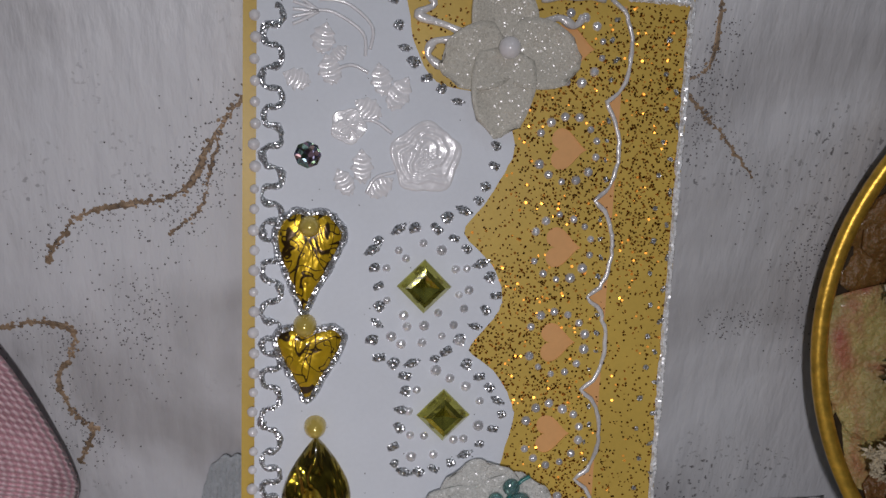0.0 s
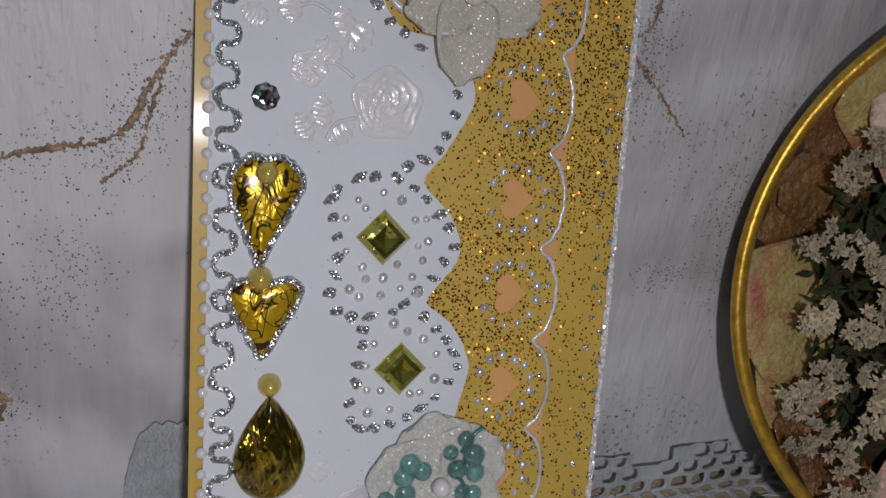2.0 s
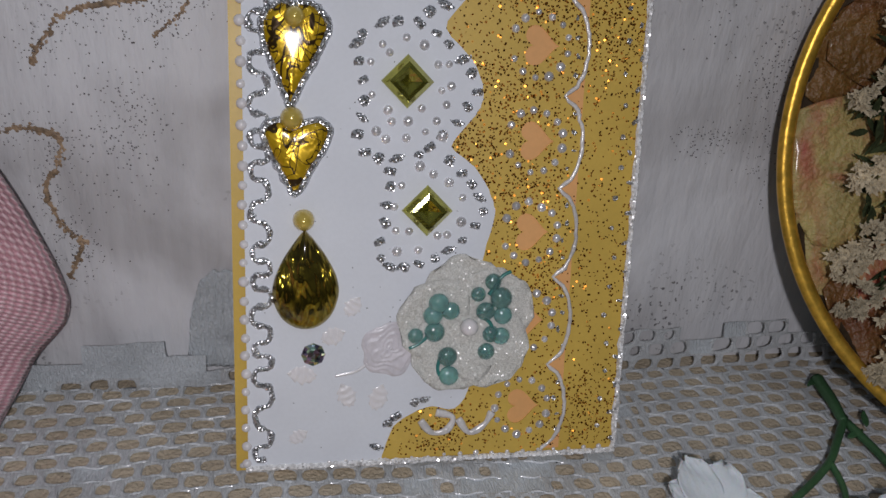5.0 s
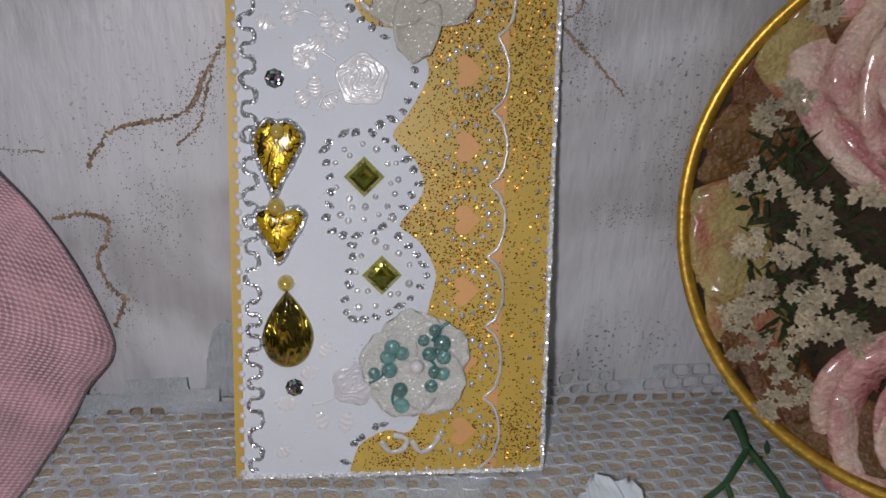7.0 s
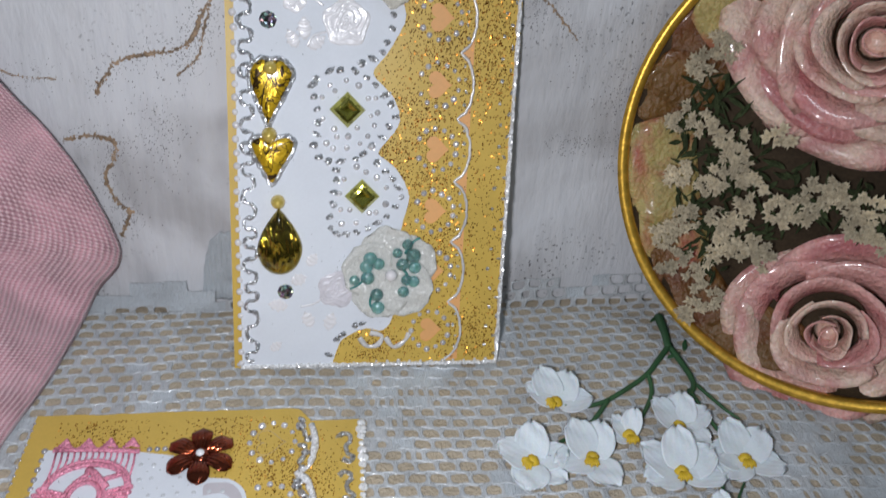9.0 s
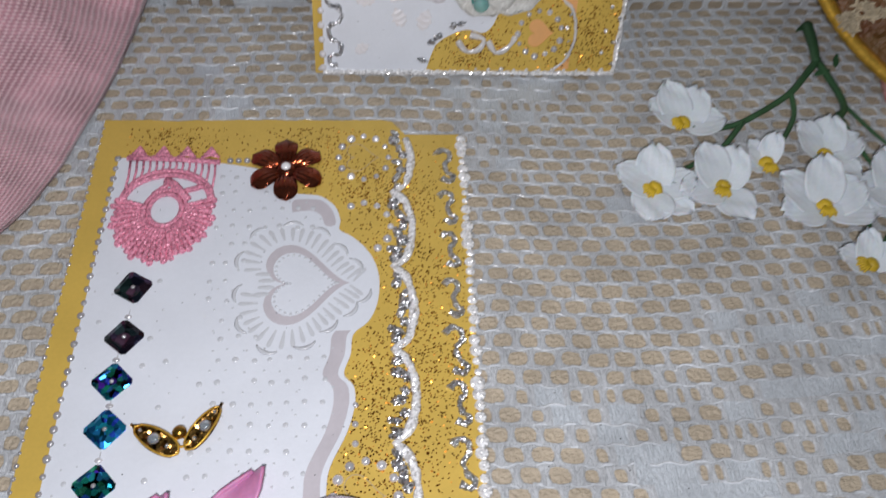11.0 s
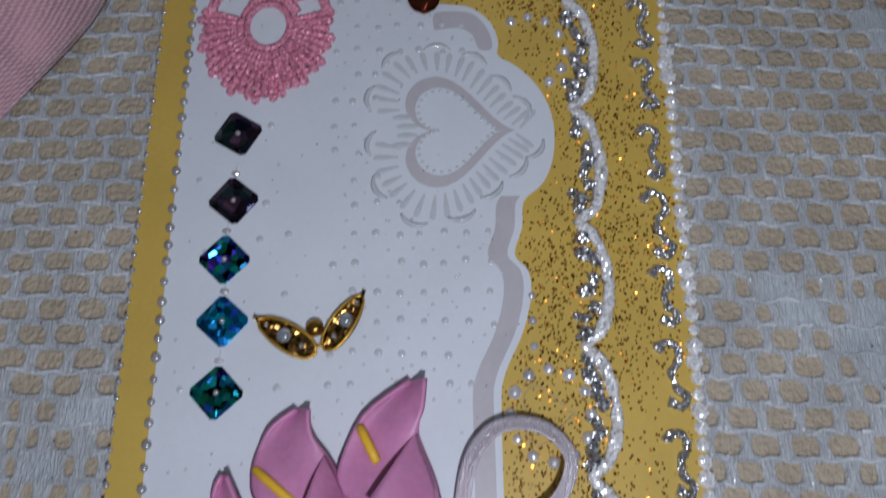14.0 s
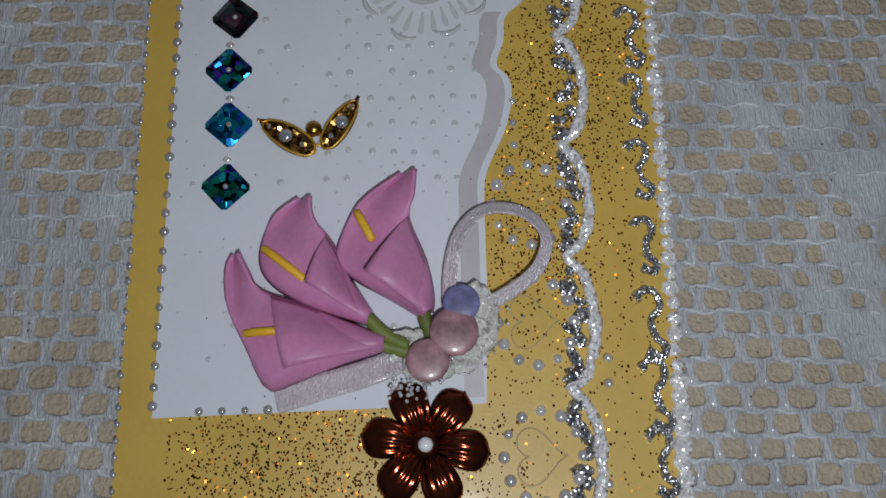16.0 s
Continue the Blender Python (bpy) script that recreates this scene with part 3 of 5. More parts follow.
# ---- lace tablecloth ----
def lace_cloth():
    bm = bmesh.new()
    px, py = 7.4, 5.1

    def lay(x, y, h):
        """Flat on the table, then up the foot of the board."""
        z, d = 0.2 + 0.35 * noise.noise((x * 0.03, y * 0.03, 3.1)) + (0.5 * noise.noise((x * 0.11, y * 0.09, 5)) if y > 20 else 0.0), max(0.0, y - 35)
        if not d:
            return (x * MM, y * MM, (z + h) * MM)
        return (x * MM, (35 + 0.24 * d - 0.5 * min(d, 2) - h + 0.6 * noise.noise((x * 0.09, y * 0.1, 1))) * MM, (z + 0.3 * h + 0.95 * d) * MM)

    def warp(x, y):
        """The cloth lies a little pulled: rows and columns wander."""
        return (x + 2.6 * noise.noise((x * 0.012, y * 0.012, 4)) + 0.55 * noise.noise((x * 0.11, y * 0.13, 6)),
                y + 3.2 * noise.noise((x * 0.011, y * 0.011, 9)) + 0.5 * noise.noise((x * 0.12, y * 0.1, 2)))

    def kind_at(x, y):
        if y > (46 if x > 60 else 38) + 3 * math.sin(x * 0.12) + 6 * noise.noise((x * 0.05, 3, 8)):
            return "close" if rng.random() < 0.9 else "small"
        f = noise.noise((x * 0.021 + 5, y * 0.026, 0.4)) + 0.35 * noise.noise((x * 0.07, y * 0.08, 1.7))
        # close-knit bands: behind the lying card, and a leaf motif beside it
        f += 0.42 * math.exp(-((x - 25) / 45) ** 2 - ((y + 2) / 15) ** 2) + 0.34 * math.exp(-((x - 92) / 30) ** 2 - ((y + 88) / 15) ** 2)
        if f > 0.23:
            return rng.choice(("close", "close", "small", "small", "twin"))
        if f > 0.13:
            return rng.choice(("twin", "small", "small", "brick"))
        return "wide" if noise.noise((x * 0.014 + 9, y * 0.014, 2.2)) > 0.12 else "brick"

    def cell(x0, x1, y0, y1, hole):
        """One opening with its cords: the border stands proud, the lip of the opening sinks to the table."""
        cx, cy = (x0 + x1) / 2, (y0 + y1) / 2
        hw, hh, n = (x1 - x0) / 2, (y1 - y0) / 2, 12
        slope, rows = rng.uniform(-0.12, 0.12), []
        fx, fy = hole
        levels = ((1.0, 1.0, 0.5, 0), ((1 + fx) / 2, (1 + fy) / 2, 0.78, 1), (fx + 0.05, fy + 0.06, 0.55, 1), (fx, fy, 0.0, 1)) if fx else ((1.0, 1.0, 0.5, 0), (0.62, 0.6, 0.34, 1), (0.2, 0.2, 0.3, 1))
        for sx, sy, h, round_ in levels:
            row = []
            for k in range(n):
                a = 2 * math.pi * (k + 0.5) / n
                c, d = math.cos(a), math.sin(a)
                q = (abs(c) ** 3.6 + abs(d) ** 3.6) ** (-1 / 3.6) if round_ else 1 / max(abs(c), abs(d))
                jag = 1 + (rng.uniform(-0.05, 0.05) if round_ and fx else 0)
                x, y = warp(cx + hw * sx * q * c * jag + slope * hw * d * sx * round_, cy + hh * sy * q * d * jag)
                row.append(bm.verts.new(lay(x, y, h)))
            rows.append(row)
        for a, b in zip(rows, rows[1:]):
            for k in range(n):
                bm.faces.new((a[k], a[(k + 1) % n], b[(k + 1) % n], b[k])).material_index = 0 if fx else 2
        if not fx:
            bm.faces.new(rows[-1]).material_index = 2

    def hidden(x, y):
        return -108 < x < -12 and y < -34

    for j in range(-42, 12):
        y0 = j * py
        for i in range(-25, 32):
            x0 = (i + 0.5 * (j % 2)) * px
            if hidden(x0 + px / 2, y0 + py / 2) or y0 > 46 + 3.5 * math.sin(x0 * 0.13) + 6 * noise.noise((x0 * 0.06, 2, 5)):
                continue
            kind = kind_at(x0 + px / 2, y0 + py / 2)
            if kind == "twin":
                cut = x0 + px * rng.uniform(0.4, 0.6)
                cell(x0, cut, y0, y0 + py, (0.5, 0.76))
                cell(cut, x0 + px, y0, y0 + py, (0.5, 0.70))
            else:
                f = rng.uniform(0.9, 1.1)
                cell(x0, x0 + px, y0, y0 + py, {"close": (0, 0), "small": (0.42 * f, 0.66 * f), "brick": (0.71 * f, 0.79), "wide": (0.80, 0.85)}[kind])
        # the glossy cord that runs between two rows
        last = None
        for i in range(-25 * 4, 32 * 4):
            x = i * px / 4
            if hidden(x, y0) or y0 > 40 or rng.random() < 0.26:
                last = None
                continue
            x, y = warp(x, y0 + (0.34 if (i // 2 + j) % 2 else -0.34) + rng.uniform(-0.1, 0.1))
            h = rng.uniform(0.2, 0.42)
            now = [bm.verts.new(lay(x, y + a, 0.5 + b)) for a, b in ((-0.36, 0.0), (-0.13, h), (0.13, h), (0.36, 0.0))]
            if last:
                for k in range(3):
                    bm.faces.new((last[k], now[k], now[k + 1], last[k + 1])).material_index = 1
            last = now
    cloth = link("lace_tablecloth", bm, LACE, smooth=True)
    cloth.data.materials.append(LACE_CORD)
    cloth.data.materials.append(LACE_SOLID)

    def scallop(u, v):
        """An edge of the cloth that climbs the board."""
        x = -65 + 22.5 * u
        top = 35 * math.sqrt(max(0.05, 1 - abs(2 * u - 1) ** 3.2)) + 0.5 * math.sin(u * 40)
        z = 4 + (top - 4) * v
        return (x, 38.4 + 0.11 * z + 0.5 * noise.noise((x * 0.25, z * 0.2, 6)) + 0.25 * math.sin(x * 3.1), z)
    part("scalloped_edge", sheet(scallop, 40, 26, 0.4), LACE_SOLID, cloth, "close-woven scallop leaning on the board", smooth=True)
    flakes("glitter_specks", [(rng.uniform(-150, 120), rng.uniform(-205, 30), 1.35) for _ in range(330)], BLACK_FLAKE, cloth, 0.2, "stray dark glitter specks on the lace")
    return tagged(cloth, "white machine-knitted net lace cloth spread over a beige table", "tablecloth", kind="stuff")


lace_cloth()


# ---- first card: leaning against the board ----
def standing_card():
    card = new("standing_greeting_card")
    card.matrix_basis = pose(0, 0, 0.0018, 70.5, 0, 0)
    tagged(card, "handmade white and gold card with gems leaning on the marbled board", "greeting card")
    W0, W1, TOP = -49.6, 52.0, 166.0

    part("backing", plate([[(W0, 0.2), (W1 - 0.6, 0), (W1 + 0.7, TOP - 0.6), (38, TOP), (W0 + 0.6, TOP + 0.5)]], -1.3, 0), GOLD_CARD, card)
    part("peach_layer", plate([[(0, 2), (35.2, 2), (36.4, 163), (0, 163)]], 0.0, 0.3), PEACH_CARD, card, "peach paper showing through the heart cut-outs")
    # gold doily layer with scallops and hearts
    cusps = [2.5, 26.1, 49.8, 72.7, 95.6, 118.6, 141.4, 164.2]
    edge = []
    for a, b in zip(cusps, cusps[1:]):
        for k in range(10):
            s = k / 10
            edge.append((30.6 + 0.008 * a + (5.6 - 0.003 * a) * math.sin(math.pi * s) ** 0.55 + (1.4 if a > 120 else 0), a + (b - a) * s))
    edge.append((32.6, 164.4))
    outline = [(-16, 1.6), (31, 1.6)] + edge + [(-16, 165)]
    hearts = [heart(24.6, (a + b) / 2 + 0.3, 0.30 if a < 135 else 0.34) for a, b in zip(cusps, cusps[1:])]
    part("gold_doily_layer", plate([outline] + hearts, 0.3, 0.65), GOLD_CARD, card, "gold paper with cut-out hearts and scalloped edge")
    line = [(x - 0.25, y) for x, y in [(30.8, 2.0)] + edge]
    part("scallop_line", tube([(x + rng.gauss(0, 0.12), y, 0.75) for x, y in smooth_line(line, 2)], lambda s: 0.55 + 0.3 * noise.noise((s * 60, 1, 0)), 6, 0.7), LINE, card, "white relief line on the scalloped edge", smooth=True)
    # white panel
    right = [(-12.9, 1.2), (-12.4, 4), (-10, 10.6), (-5, 14.2), (0, 15.8), (6, 15), (10, 22), (8, 34), (10, 46), (12, 56), (14.4, 65.7), (13.4, 70.7), (8.9, 77.8), (2.8, 82.7),
             (6.6, 88), (9.6, 92.3), (10.2, 96.4), (7.5, 103.1), (0.8, 110.4), (5, 117), (9.4, 124.4), (11.5, 131), (9, 138), (3, 142), (-7, 144.2), (-11.7, 151.4), (-13.7, 160), (-14, 166)]
    curve = smooth_line(right, 4)
    curve = [(x + rng.gauss(0, 0.12), y) for x, y in curve]
    panel = [(-46.6, 1.0)] + curve + [(-46.0, 166.0)]
    part("white_panel", plate([panel], 0.65, 1.05), WHITE_CARD, card, "glossy white card panel with embossed roses")

    # edge pearls and the wavy silver line
    v = 2.5
    pearls = []
    while v < 165:
        pearls.append((-46.9 + rng.gauss(0, 0.15) + 0.004 * v, v, rng.uniform(0.85, 1.1)))
        v += rng.uniform(4.4, 5.0)
    dots(card, "edge_pearl", PEARL, pearls, 0.9, 1.25, 1.2, "small white half pearls")
    wave = [(-42.7 + 2.1 * (1 + 0.35 * noise.noise((v * 0.13, 4, 0))) * math.sin(v * 2 * math.pi / 8.6 + 2.4 * noise.noise((v * 0.06, 0, 0))) + rng.gauss(0, 0.12), v - 0.7 * math.sin(v * 4 * math.pi / 8.6 + 4.8 * noise.noise((v * 0.06, 0, 0))), 1.05) for v in np.arange(3, 159, 0.5)]
    part("wavy_glitter_line", tube(wave, lambda s: 0.74 + 0.75 * noise.noise((s * 110, 0, 5)), 8, 0.7), SILVER, card, "wavy line of silver glitter glue")
    # silver border
    for (xa, ya), (xb, yb), z in (((W0 + 2.5, 1.0), (W1 - 1.0, 0.8), 1.05), ((W1 - 1.2, 1.0), (W1 - 0.1, 164.8), 0.35), ((W1, 164.7), (37, 165.0), 0.35)):
        k = 110
        line = [(xa + (xb - xa) * i / k + rng.gauss(0, 0.1), ya + (yb - ya) * i / k + rng.gauss(0, 0.1), z) for i in range(k + 1)]
        part("silver_border", tube(line, lambda s: 0.8 + 0.4 * noise.noise((s * 60, z, xa)), 6, 0.8), SILVER_LINE, card, "silvery white glitter border")
    dots(card, "border_blob", LINE, [(-48 + i * 4.3, 1.5 + rng.uniform(-0.3, 0.5), rng.uniform(0.5, 0.95)) for i in range(23)], 0.7, 0.9, 0.6)

    # glitter dabs in fans
    dabs = [(-17, 161.4), (-15.6, 156), (-14.2, 151.2), (-12.2, 148.2), (-9, 144.9), (-5.7, 142.7), (-2, 140), (7.2, 130.5), (7.1, 125.9), (5.1, 121.2)]
    dabs += [(-8.2 + a, 97.9 + b) for a, b in ((-6.2, 13.1), (-2.5, 13.5), (2.5, 13.3), (-10.8, 10.4), (-12, 8.3), (-11.5, 4.2), (-10.4, 0), (-10.2, -4.8), (-10.8, -8.7), (-11.7, -12.7), (-9.8, -16.9), (-6.6, -18.3), (-2.3, -18.3), (3.1, -17.3), (5.8, -15.4),
             (8.8, -12.7), (12.3, -9.5), (14.6, -5.6), (17.1, -2.1), (15.4, 2.3), (13.1, 5.4), (9.6, 8.8), (6.7, 11.2), (4.8, 16), (8.5, 17.7), (11.9, 20))]
    dabs += [(-2.7 + a, 67 + b) for a, b in ((-9.2, 9.5), (-9.1, 5.9), (-9.8, 1.2), (-10.4, -3.1), (-11.5, -7.7), (-11.2, -11.9), (-9, -14.1), (-5.5, -14.2), (-1.7, -13.5), (2.2, -12.1), (5.6, -10), (9.1, -7.5), (12.3, -3.8), (14.1, -0.2), (12.9, 3.3), (10.9, 6.5), (8.5, 9.2), (5.2, 12.3))]
    dabs += [(-14.5, 5.2), (-11.5, 11.5), (-9.3, 13.4), (-4.6, 17.0), (-2.2, 17.6)]
    glitter_dabs(card, [(x, y, rng.uniform(-0.7, 0.7), rng.uniform(1.0, 1.4)) for x, y in dabs], 1.05)
    strip_dabs = [(50.6 - 0.006 * (160 - v) - (3.4 if i % 2 else 0) + rng.gauss(0, 0.5), v) for i, v in enumerate(np.arange(4, 163, 3.9))]
    strip_dabs += [(33.5 + rng.gauss(0, 0.5), c + o) for c in cusps[:-1] for o in (5.0, 9.5, 14.0, 18.5)]
    glitter_dabs(card, [(x, y, rng.uniform(0, 3), rng.uniform(0.55, 0.8)) for x, y in strip_dabs], 0.5)
    # clear resin dots round the square stones and the hearts
    rings = [(-8.2 + a, 97.9 + b, rng.uniform(0.8, 1.15)) for a, b in ((-6.1, 8.3), (-4.4, 6.5), (-0.5, 10.1), (3.8, 8.5), (7.2, 4.1), (9.8, 4.3), (8.2, -1.9), (10.5, -0.8), (9.5, -5.2), (3.5, -6.2), (-4.6, -6.8), (-3.7, -9.5), (0.3, -9.3), (7.2, -9.1), (-7.3, -11.8), (-5, -13.6), (-0.1, -13.3), (4.5, -11.7), (8.7, -12.8), (-8.8, 4.2), (-8.5, -3.3))]
    rings += [(-2.7 + a, 67 + b, rng.uniform(0.85, 1.2)) for a, b in ((-2.1, 10.9), (1.3, 9), (5.2, 7), (-6.5, 6.2), (8.7, 3.3), (8.6, -2.8), (5.1, -6), (2.7, -6.2), (-4.4, -5.1), (-7.7, -4.9), (-8.2, 1), (-7.3, -10.2), (-2, -9.8))]
    dots(card, "resin_dot", CLEAR_BEAD, rings, 1.05, 1.2, 0.9, "small white glossy dots")
    ring2 = []
    for a, b in zip(cusps, cusps[1:]):
        cy = (a + b) / 2 + 0.3
        for k in range(13):
            w = 2 * math.pi * (k + 0.5) / 13
            x, y = 24.0 + 7.2 * math.cos(w), cy + 7.6 * math.sin(w) + rng.gauss(0, 0.25)
            if abs(w - math.pi) > 0.35 or b < 40:
                ring2.append((x, y, rng.uniform(0.75, 1.2)))
    dots(card, "ring_dot", CLEAR_BEAD, ring2, 0.65, 1.1, 0.95, "clear glue dots ringed round a heart")

    # glitter
    spots = ((28, 141, 7), (24, 119, 6), (6, 83, 5), (18, 95, 7), (22, 73, 6), (45, 140, 8), (44, 156, 7), (27, 50, 6), (4, 9, 6), (42, 115, 9), (40, 12, 8), (15, 140, 6))
    places = []
    while len(places) < 6600:
        x, y = rng.uniform(-13, 51), rng.uniform(2.5, 163.5)
        d = 0.16 + sum(0.85 * math.exp(-((x - a) ** 2 + (y - b) ** 2) / (2 * s * s)) for a, b, s in spots) + (0.12 if y > 40 else 0)
        if rng.random() > d or inside(panel, x, y) or any(abs(x - 24.6) < 6 and inside(h, x, y) for h in hearts):
            continue
        on = inside(outline, x, y)
        if not on and x < 36.5 and rng.random() < 0.7:
            continue
        places.append((x, y, 0.74 if on else (0.4 if x < 36 else 0.1)))
    flakes("gold_glitter", places, GOLD_FLAKE, card, 0.31, "loose gold and brown glitter flakes stuck to gold paper")
    flakes("dark_specks", [(rng.uniform(-44, 5), rng.uniform(5, 162), 1.12) for _ in range(60)], BLACK_FLAKE, card, 0.16, "stray dark glitter specks")

    # embossed roses on the panel
    def leaf(x, y, l, w, a):
        def fn(u, v):
            t = 2 * u - 1
            half = w / 2 * math.sin(math.pi * (0.04 + 0.92 * v)) ** 0.8 * (0.95 + 0.28 * abs(math.sin(v * 10.5)))
            return (t * half, l * v - abs(t) * 0.5, 1.03 + 0.34 * (1 - t * t) * (0.55 + 0.45 * math.sin(v * 22 - abs(t) * 5)))
        part("embossed_leaf", sheet(turned(fn, x, y, 0, a), 8, 24, 0.2), RELIEF, card, smooth=True)

    def stem(pts):
        part("embossed_stem", tube([(x, y, 1.1) for x, y in smooth_line(pts, 6)], 0.4, 6, 0.6), RELIEF, card, smooth=True)

    def rose(x, y, r, folds=4.6, seed=0.0, mat=RELIEF):
        """A pressed flower in low relief: ragged outline, overlapping petal edges that coil to the middle."""
        bm, n, m = bmesh.new(), 72, 24
        rows = []
        for i in range(m + 1):
            f = i / m
            row = []
            for k in range(n):
                a = 2 * math.pi * k / n
                lobe = 1 + 0.07 * math.sin(5 * a + seed) + 0.05 * noise.noise((3 * math.cos(a), 3 * math.sin(a), seed))
                wander = 0.55 * noise.noise((2.2 * f * math.cos(a) + seed, 2.2 * f * math.sin(a), 3))
                turn = (f * folds + wander + 0.5 * math.sin(2.5 * a + 3.1 * f)) % 1.0
                h = (0.16 + 0.34 * turn ** 1.6 + 0.14 * (1 - f)) * (1 if f < 0.97 else 0)
                h += 0.05 * noise.noise((x + 9 * f * math.cos(a), y + 9 * f * math.sin(a), 7 * turn)) if f < 0.97 else 0
                row.append(bm.verts.new(((x + r * lobe * f * math.cos(a)) * MM, (y + r * lobe * f * math.sin(a)) * MM, (1.05 + h) * MM)))
            rows.append(row)
        for p, q in zip(rows, rows[1:]):
            for k in range(n):
                bm.faces.new((p[k], q[k], q[(k + 1) % n], p[(k + 1) % n]))
        bmesh.ops.remove_doubles(bm, verts=bm.verts[:], dist=1e-6)
        return part("embossed_rose", bm, mat, card, "pearly embossed rose", smooth=True)

    rose(-8.8, 127.3, 7.9)
    rose(-26.2, 133.8, 3.9, 1.2, 2.0)
    for x, y, l, w, a in ((-25.5, 118.8, 6.5, 4.2, 0.5), (-21, 118.6, 6.5, 4.2, -0.9), (-22.8, 121.5, 7.5, 4.6, 0.05), (-17, 138, 8, 5, -0.5), (-19.5, 136, 6.5, 5, 1.0),
                          (-18.5, 141, 7, 4.5, 0.2), (-35, 142.6, 6, 4.5, 1.2), (-29.5, 143, 6.5, 5, 0.3), (-32.5, 149.5, 6.5, 5, -0.2), (-30, 148, 4.5, 3, -0.8)):
        leaf(x, y, l, w, a)
    stem([(-22, 119), (-20, 122.5), (-15.6, 124)])
    stem([(-26, 134), (-21, 135.2), (-16.5, 132.5)])
    stem([(-31, 145), (-26, 147), (-22, 145.5)])
    stem([(-35, 158), (-30, 158), (-23.5, 154), (-22.8, 149)])
    stem([(-33, 160.5), (-27, 160), (-21.5, 155.5), (-21.8, 150.5)])
    for k in range(5):
        stem([(-38.5, 155 + k * 1.6), (-35.5, 156.5 + k * 0.8), (-33, 158)])
    rose(-11.5, 31.5, 7.0, 4.0, 1.0, PRINT_PINK)
    for x, y, l, w, a in ((-22, 41, 5.5, 4, -0.6), (-28, 34.5, 6, 4.5, -1.2), (-30, 25, 7, 4.6, 1.4), (-21, 17, 6.5, 4.5, 0.4), (-15, 15.8, 7, 4.6, -0.3), (-36, 8, 5, 3.5, -1.0)):
        leaf(x, y, l, w, a)
    stem([(-25, 25), (-20, 26), (-17, 28)])

    # foil teardrops, rhinestones
    def foil_gem(name, outline_, cx, cy, h, mat, label, edge_glitter=True):
        """A domed stone over its outline, narrowing towards the top."""
        bm = bmesh.new()
        rows = []
        for s, z in ((1.0, 1.05), (0.98, 1.05 + h * 0.45), (0.86, 1.05 + h * 0.75), (0.6, 1.05 + h * 0.95), (0.25, 1.05 + h)):
            rows.append([bm.verts.new(((cx + (x - cx) * s) * MM, (cy + (y - cy) * s) * MM, z * MM)) for x, y in outline_])
        n = len(outline_)
        for a, b in zip(rows, rows[1:]):
            for k in range(n):
                bm.faces.new((a[k], a[(k + 1) % n], b[(k + 1) % n], b[k]))
        bm.faces.new(rows[-1])
        bmesh.ops.recalc_face_normals(bm, faces=bm.faces[:])
        ob = part(name, bm, mat, card, label, smooth=True)
        if edge_glitter:
            ring = [(cx + (x - cx) * 1.06 + rng.gauss(0, 0.1), cy + (y - cy) * 1.05 + rng.gauss(0, 0.1), 1.15) for x, y in outline_]
            part("glitter_rim", tube(ring, lambda s: 0.95 + 0.45 * noise.noise((s * 40, 2, 1)), 6, 0.9, closed=True), SILVER, ob)
        return ob

    shield = [(-34.4, 113.6), (-37, 114.4), (-40, 112.4), (-41.4, 109), (-40.6, 104.5), (-38.6, 99.5), (-36.6, 94.5), (-35.4, 92.2), (-34.2, 94.5), (-32, 99), (-29, 104.5), (-27.2, 109), (-28.8, 112.6), (-31.6, 114.3)]
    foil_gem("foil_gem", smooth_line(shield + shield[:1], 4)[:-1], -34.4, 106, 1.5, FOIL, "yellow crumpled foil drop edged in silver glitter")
    arrow = [(-35, 86), (-38, 87.8), (-41.2, 86.2), (-40.4, 82), (-37.6, 76.5), (-34.6, 71.5), (-31.4, 76.5), (-28, 82), (-27, 86.2), (-30, 88)]
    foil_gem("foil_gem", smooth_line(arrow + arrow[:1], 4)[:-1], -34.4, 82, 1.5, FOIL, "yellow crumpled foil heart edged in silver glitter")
    tear = [(-32.4, 62.4), (-34.6, 59.6), (-37.6, 55), (-39.8, 50), (-40.2, 45.6), (-38.4, 41), (-35.4, 38.4), (-32, 37.6), (-28.6, 38.6), (-25.8, 41.4), (-24.2, 46), (-24.6, 50.4), (-27, 55.4), (-30.2, 60)]
    foil_gem("teardrop_gem", smooth_line(tear + tear[:1], 4)[:-1], -32.2, 47.5, 2.6, DARK_GEM, "faceted smoky olive teardrop stone", False)
    for x, y, r in ((-34.4, 111.4, 2.55), (-35.2, 88.7, 2.75), (-32.6, 64.7, 2.65)):
        part("yellow_pearl", dome(x, y, 1.05, r, r, 4.0, seg=20, rings=7), YELLOW_PEARL, card, "round yellow half pearl", smooth=True)
    for x, y in ((-8.2, 97.9), (-2.7, 67.0)):
        bm = bmesh.new()
        rows = []
        for s, z in ((6.4, 1.05), (6.2, 1.7), (4.6, 3.5), (3.2, 3.7)):
            rows.append([bm.verts.new(((x + s * a) * MM, (y + s * b) * MM, z * MM)) for a, b in ((1, 0), (0.5, 0.5), (0, 1), (-0.5, 0.5), (-1, 0), (-0.5, -0.5), (0, -1), (0.5, -0.5))])
        for a, b in zip(rows, rows[1:]):
            for k in range(8):
                q = (a[k], a[(k + 1) % 8], b[(k + 1) % 8], b[k])
                bm.faces.new(q[:3]), bm.faces.new((q[0], q[2], q[3]))
        c = bm.verts.new((x * MM, y * MM, 2.0 * MM))
        for k in range(8):
            bm.faces.new((rows[-1][k], rows[-1][(k + 1) % 8], c))
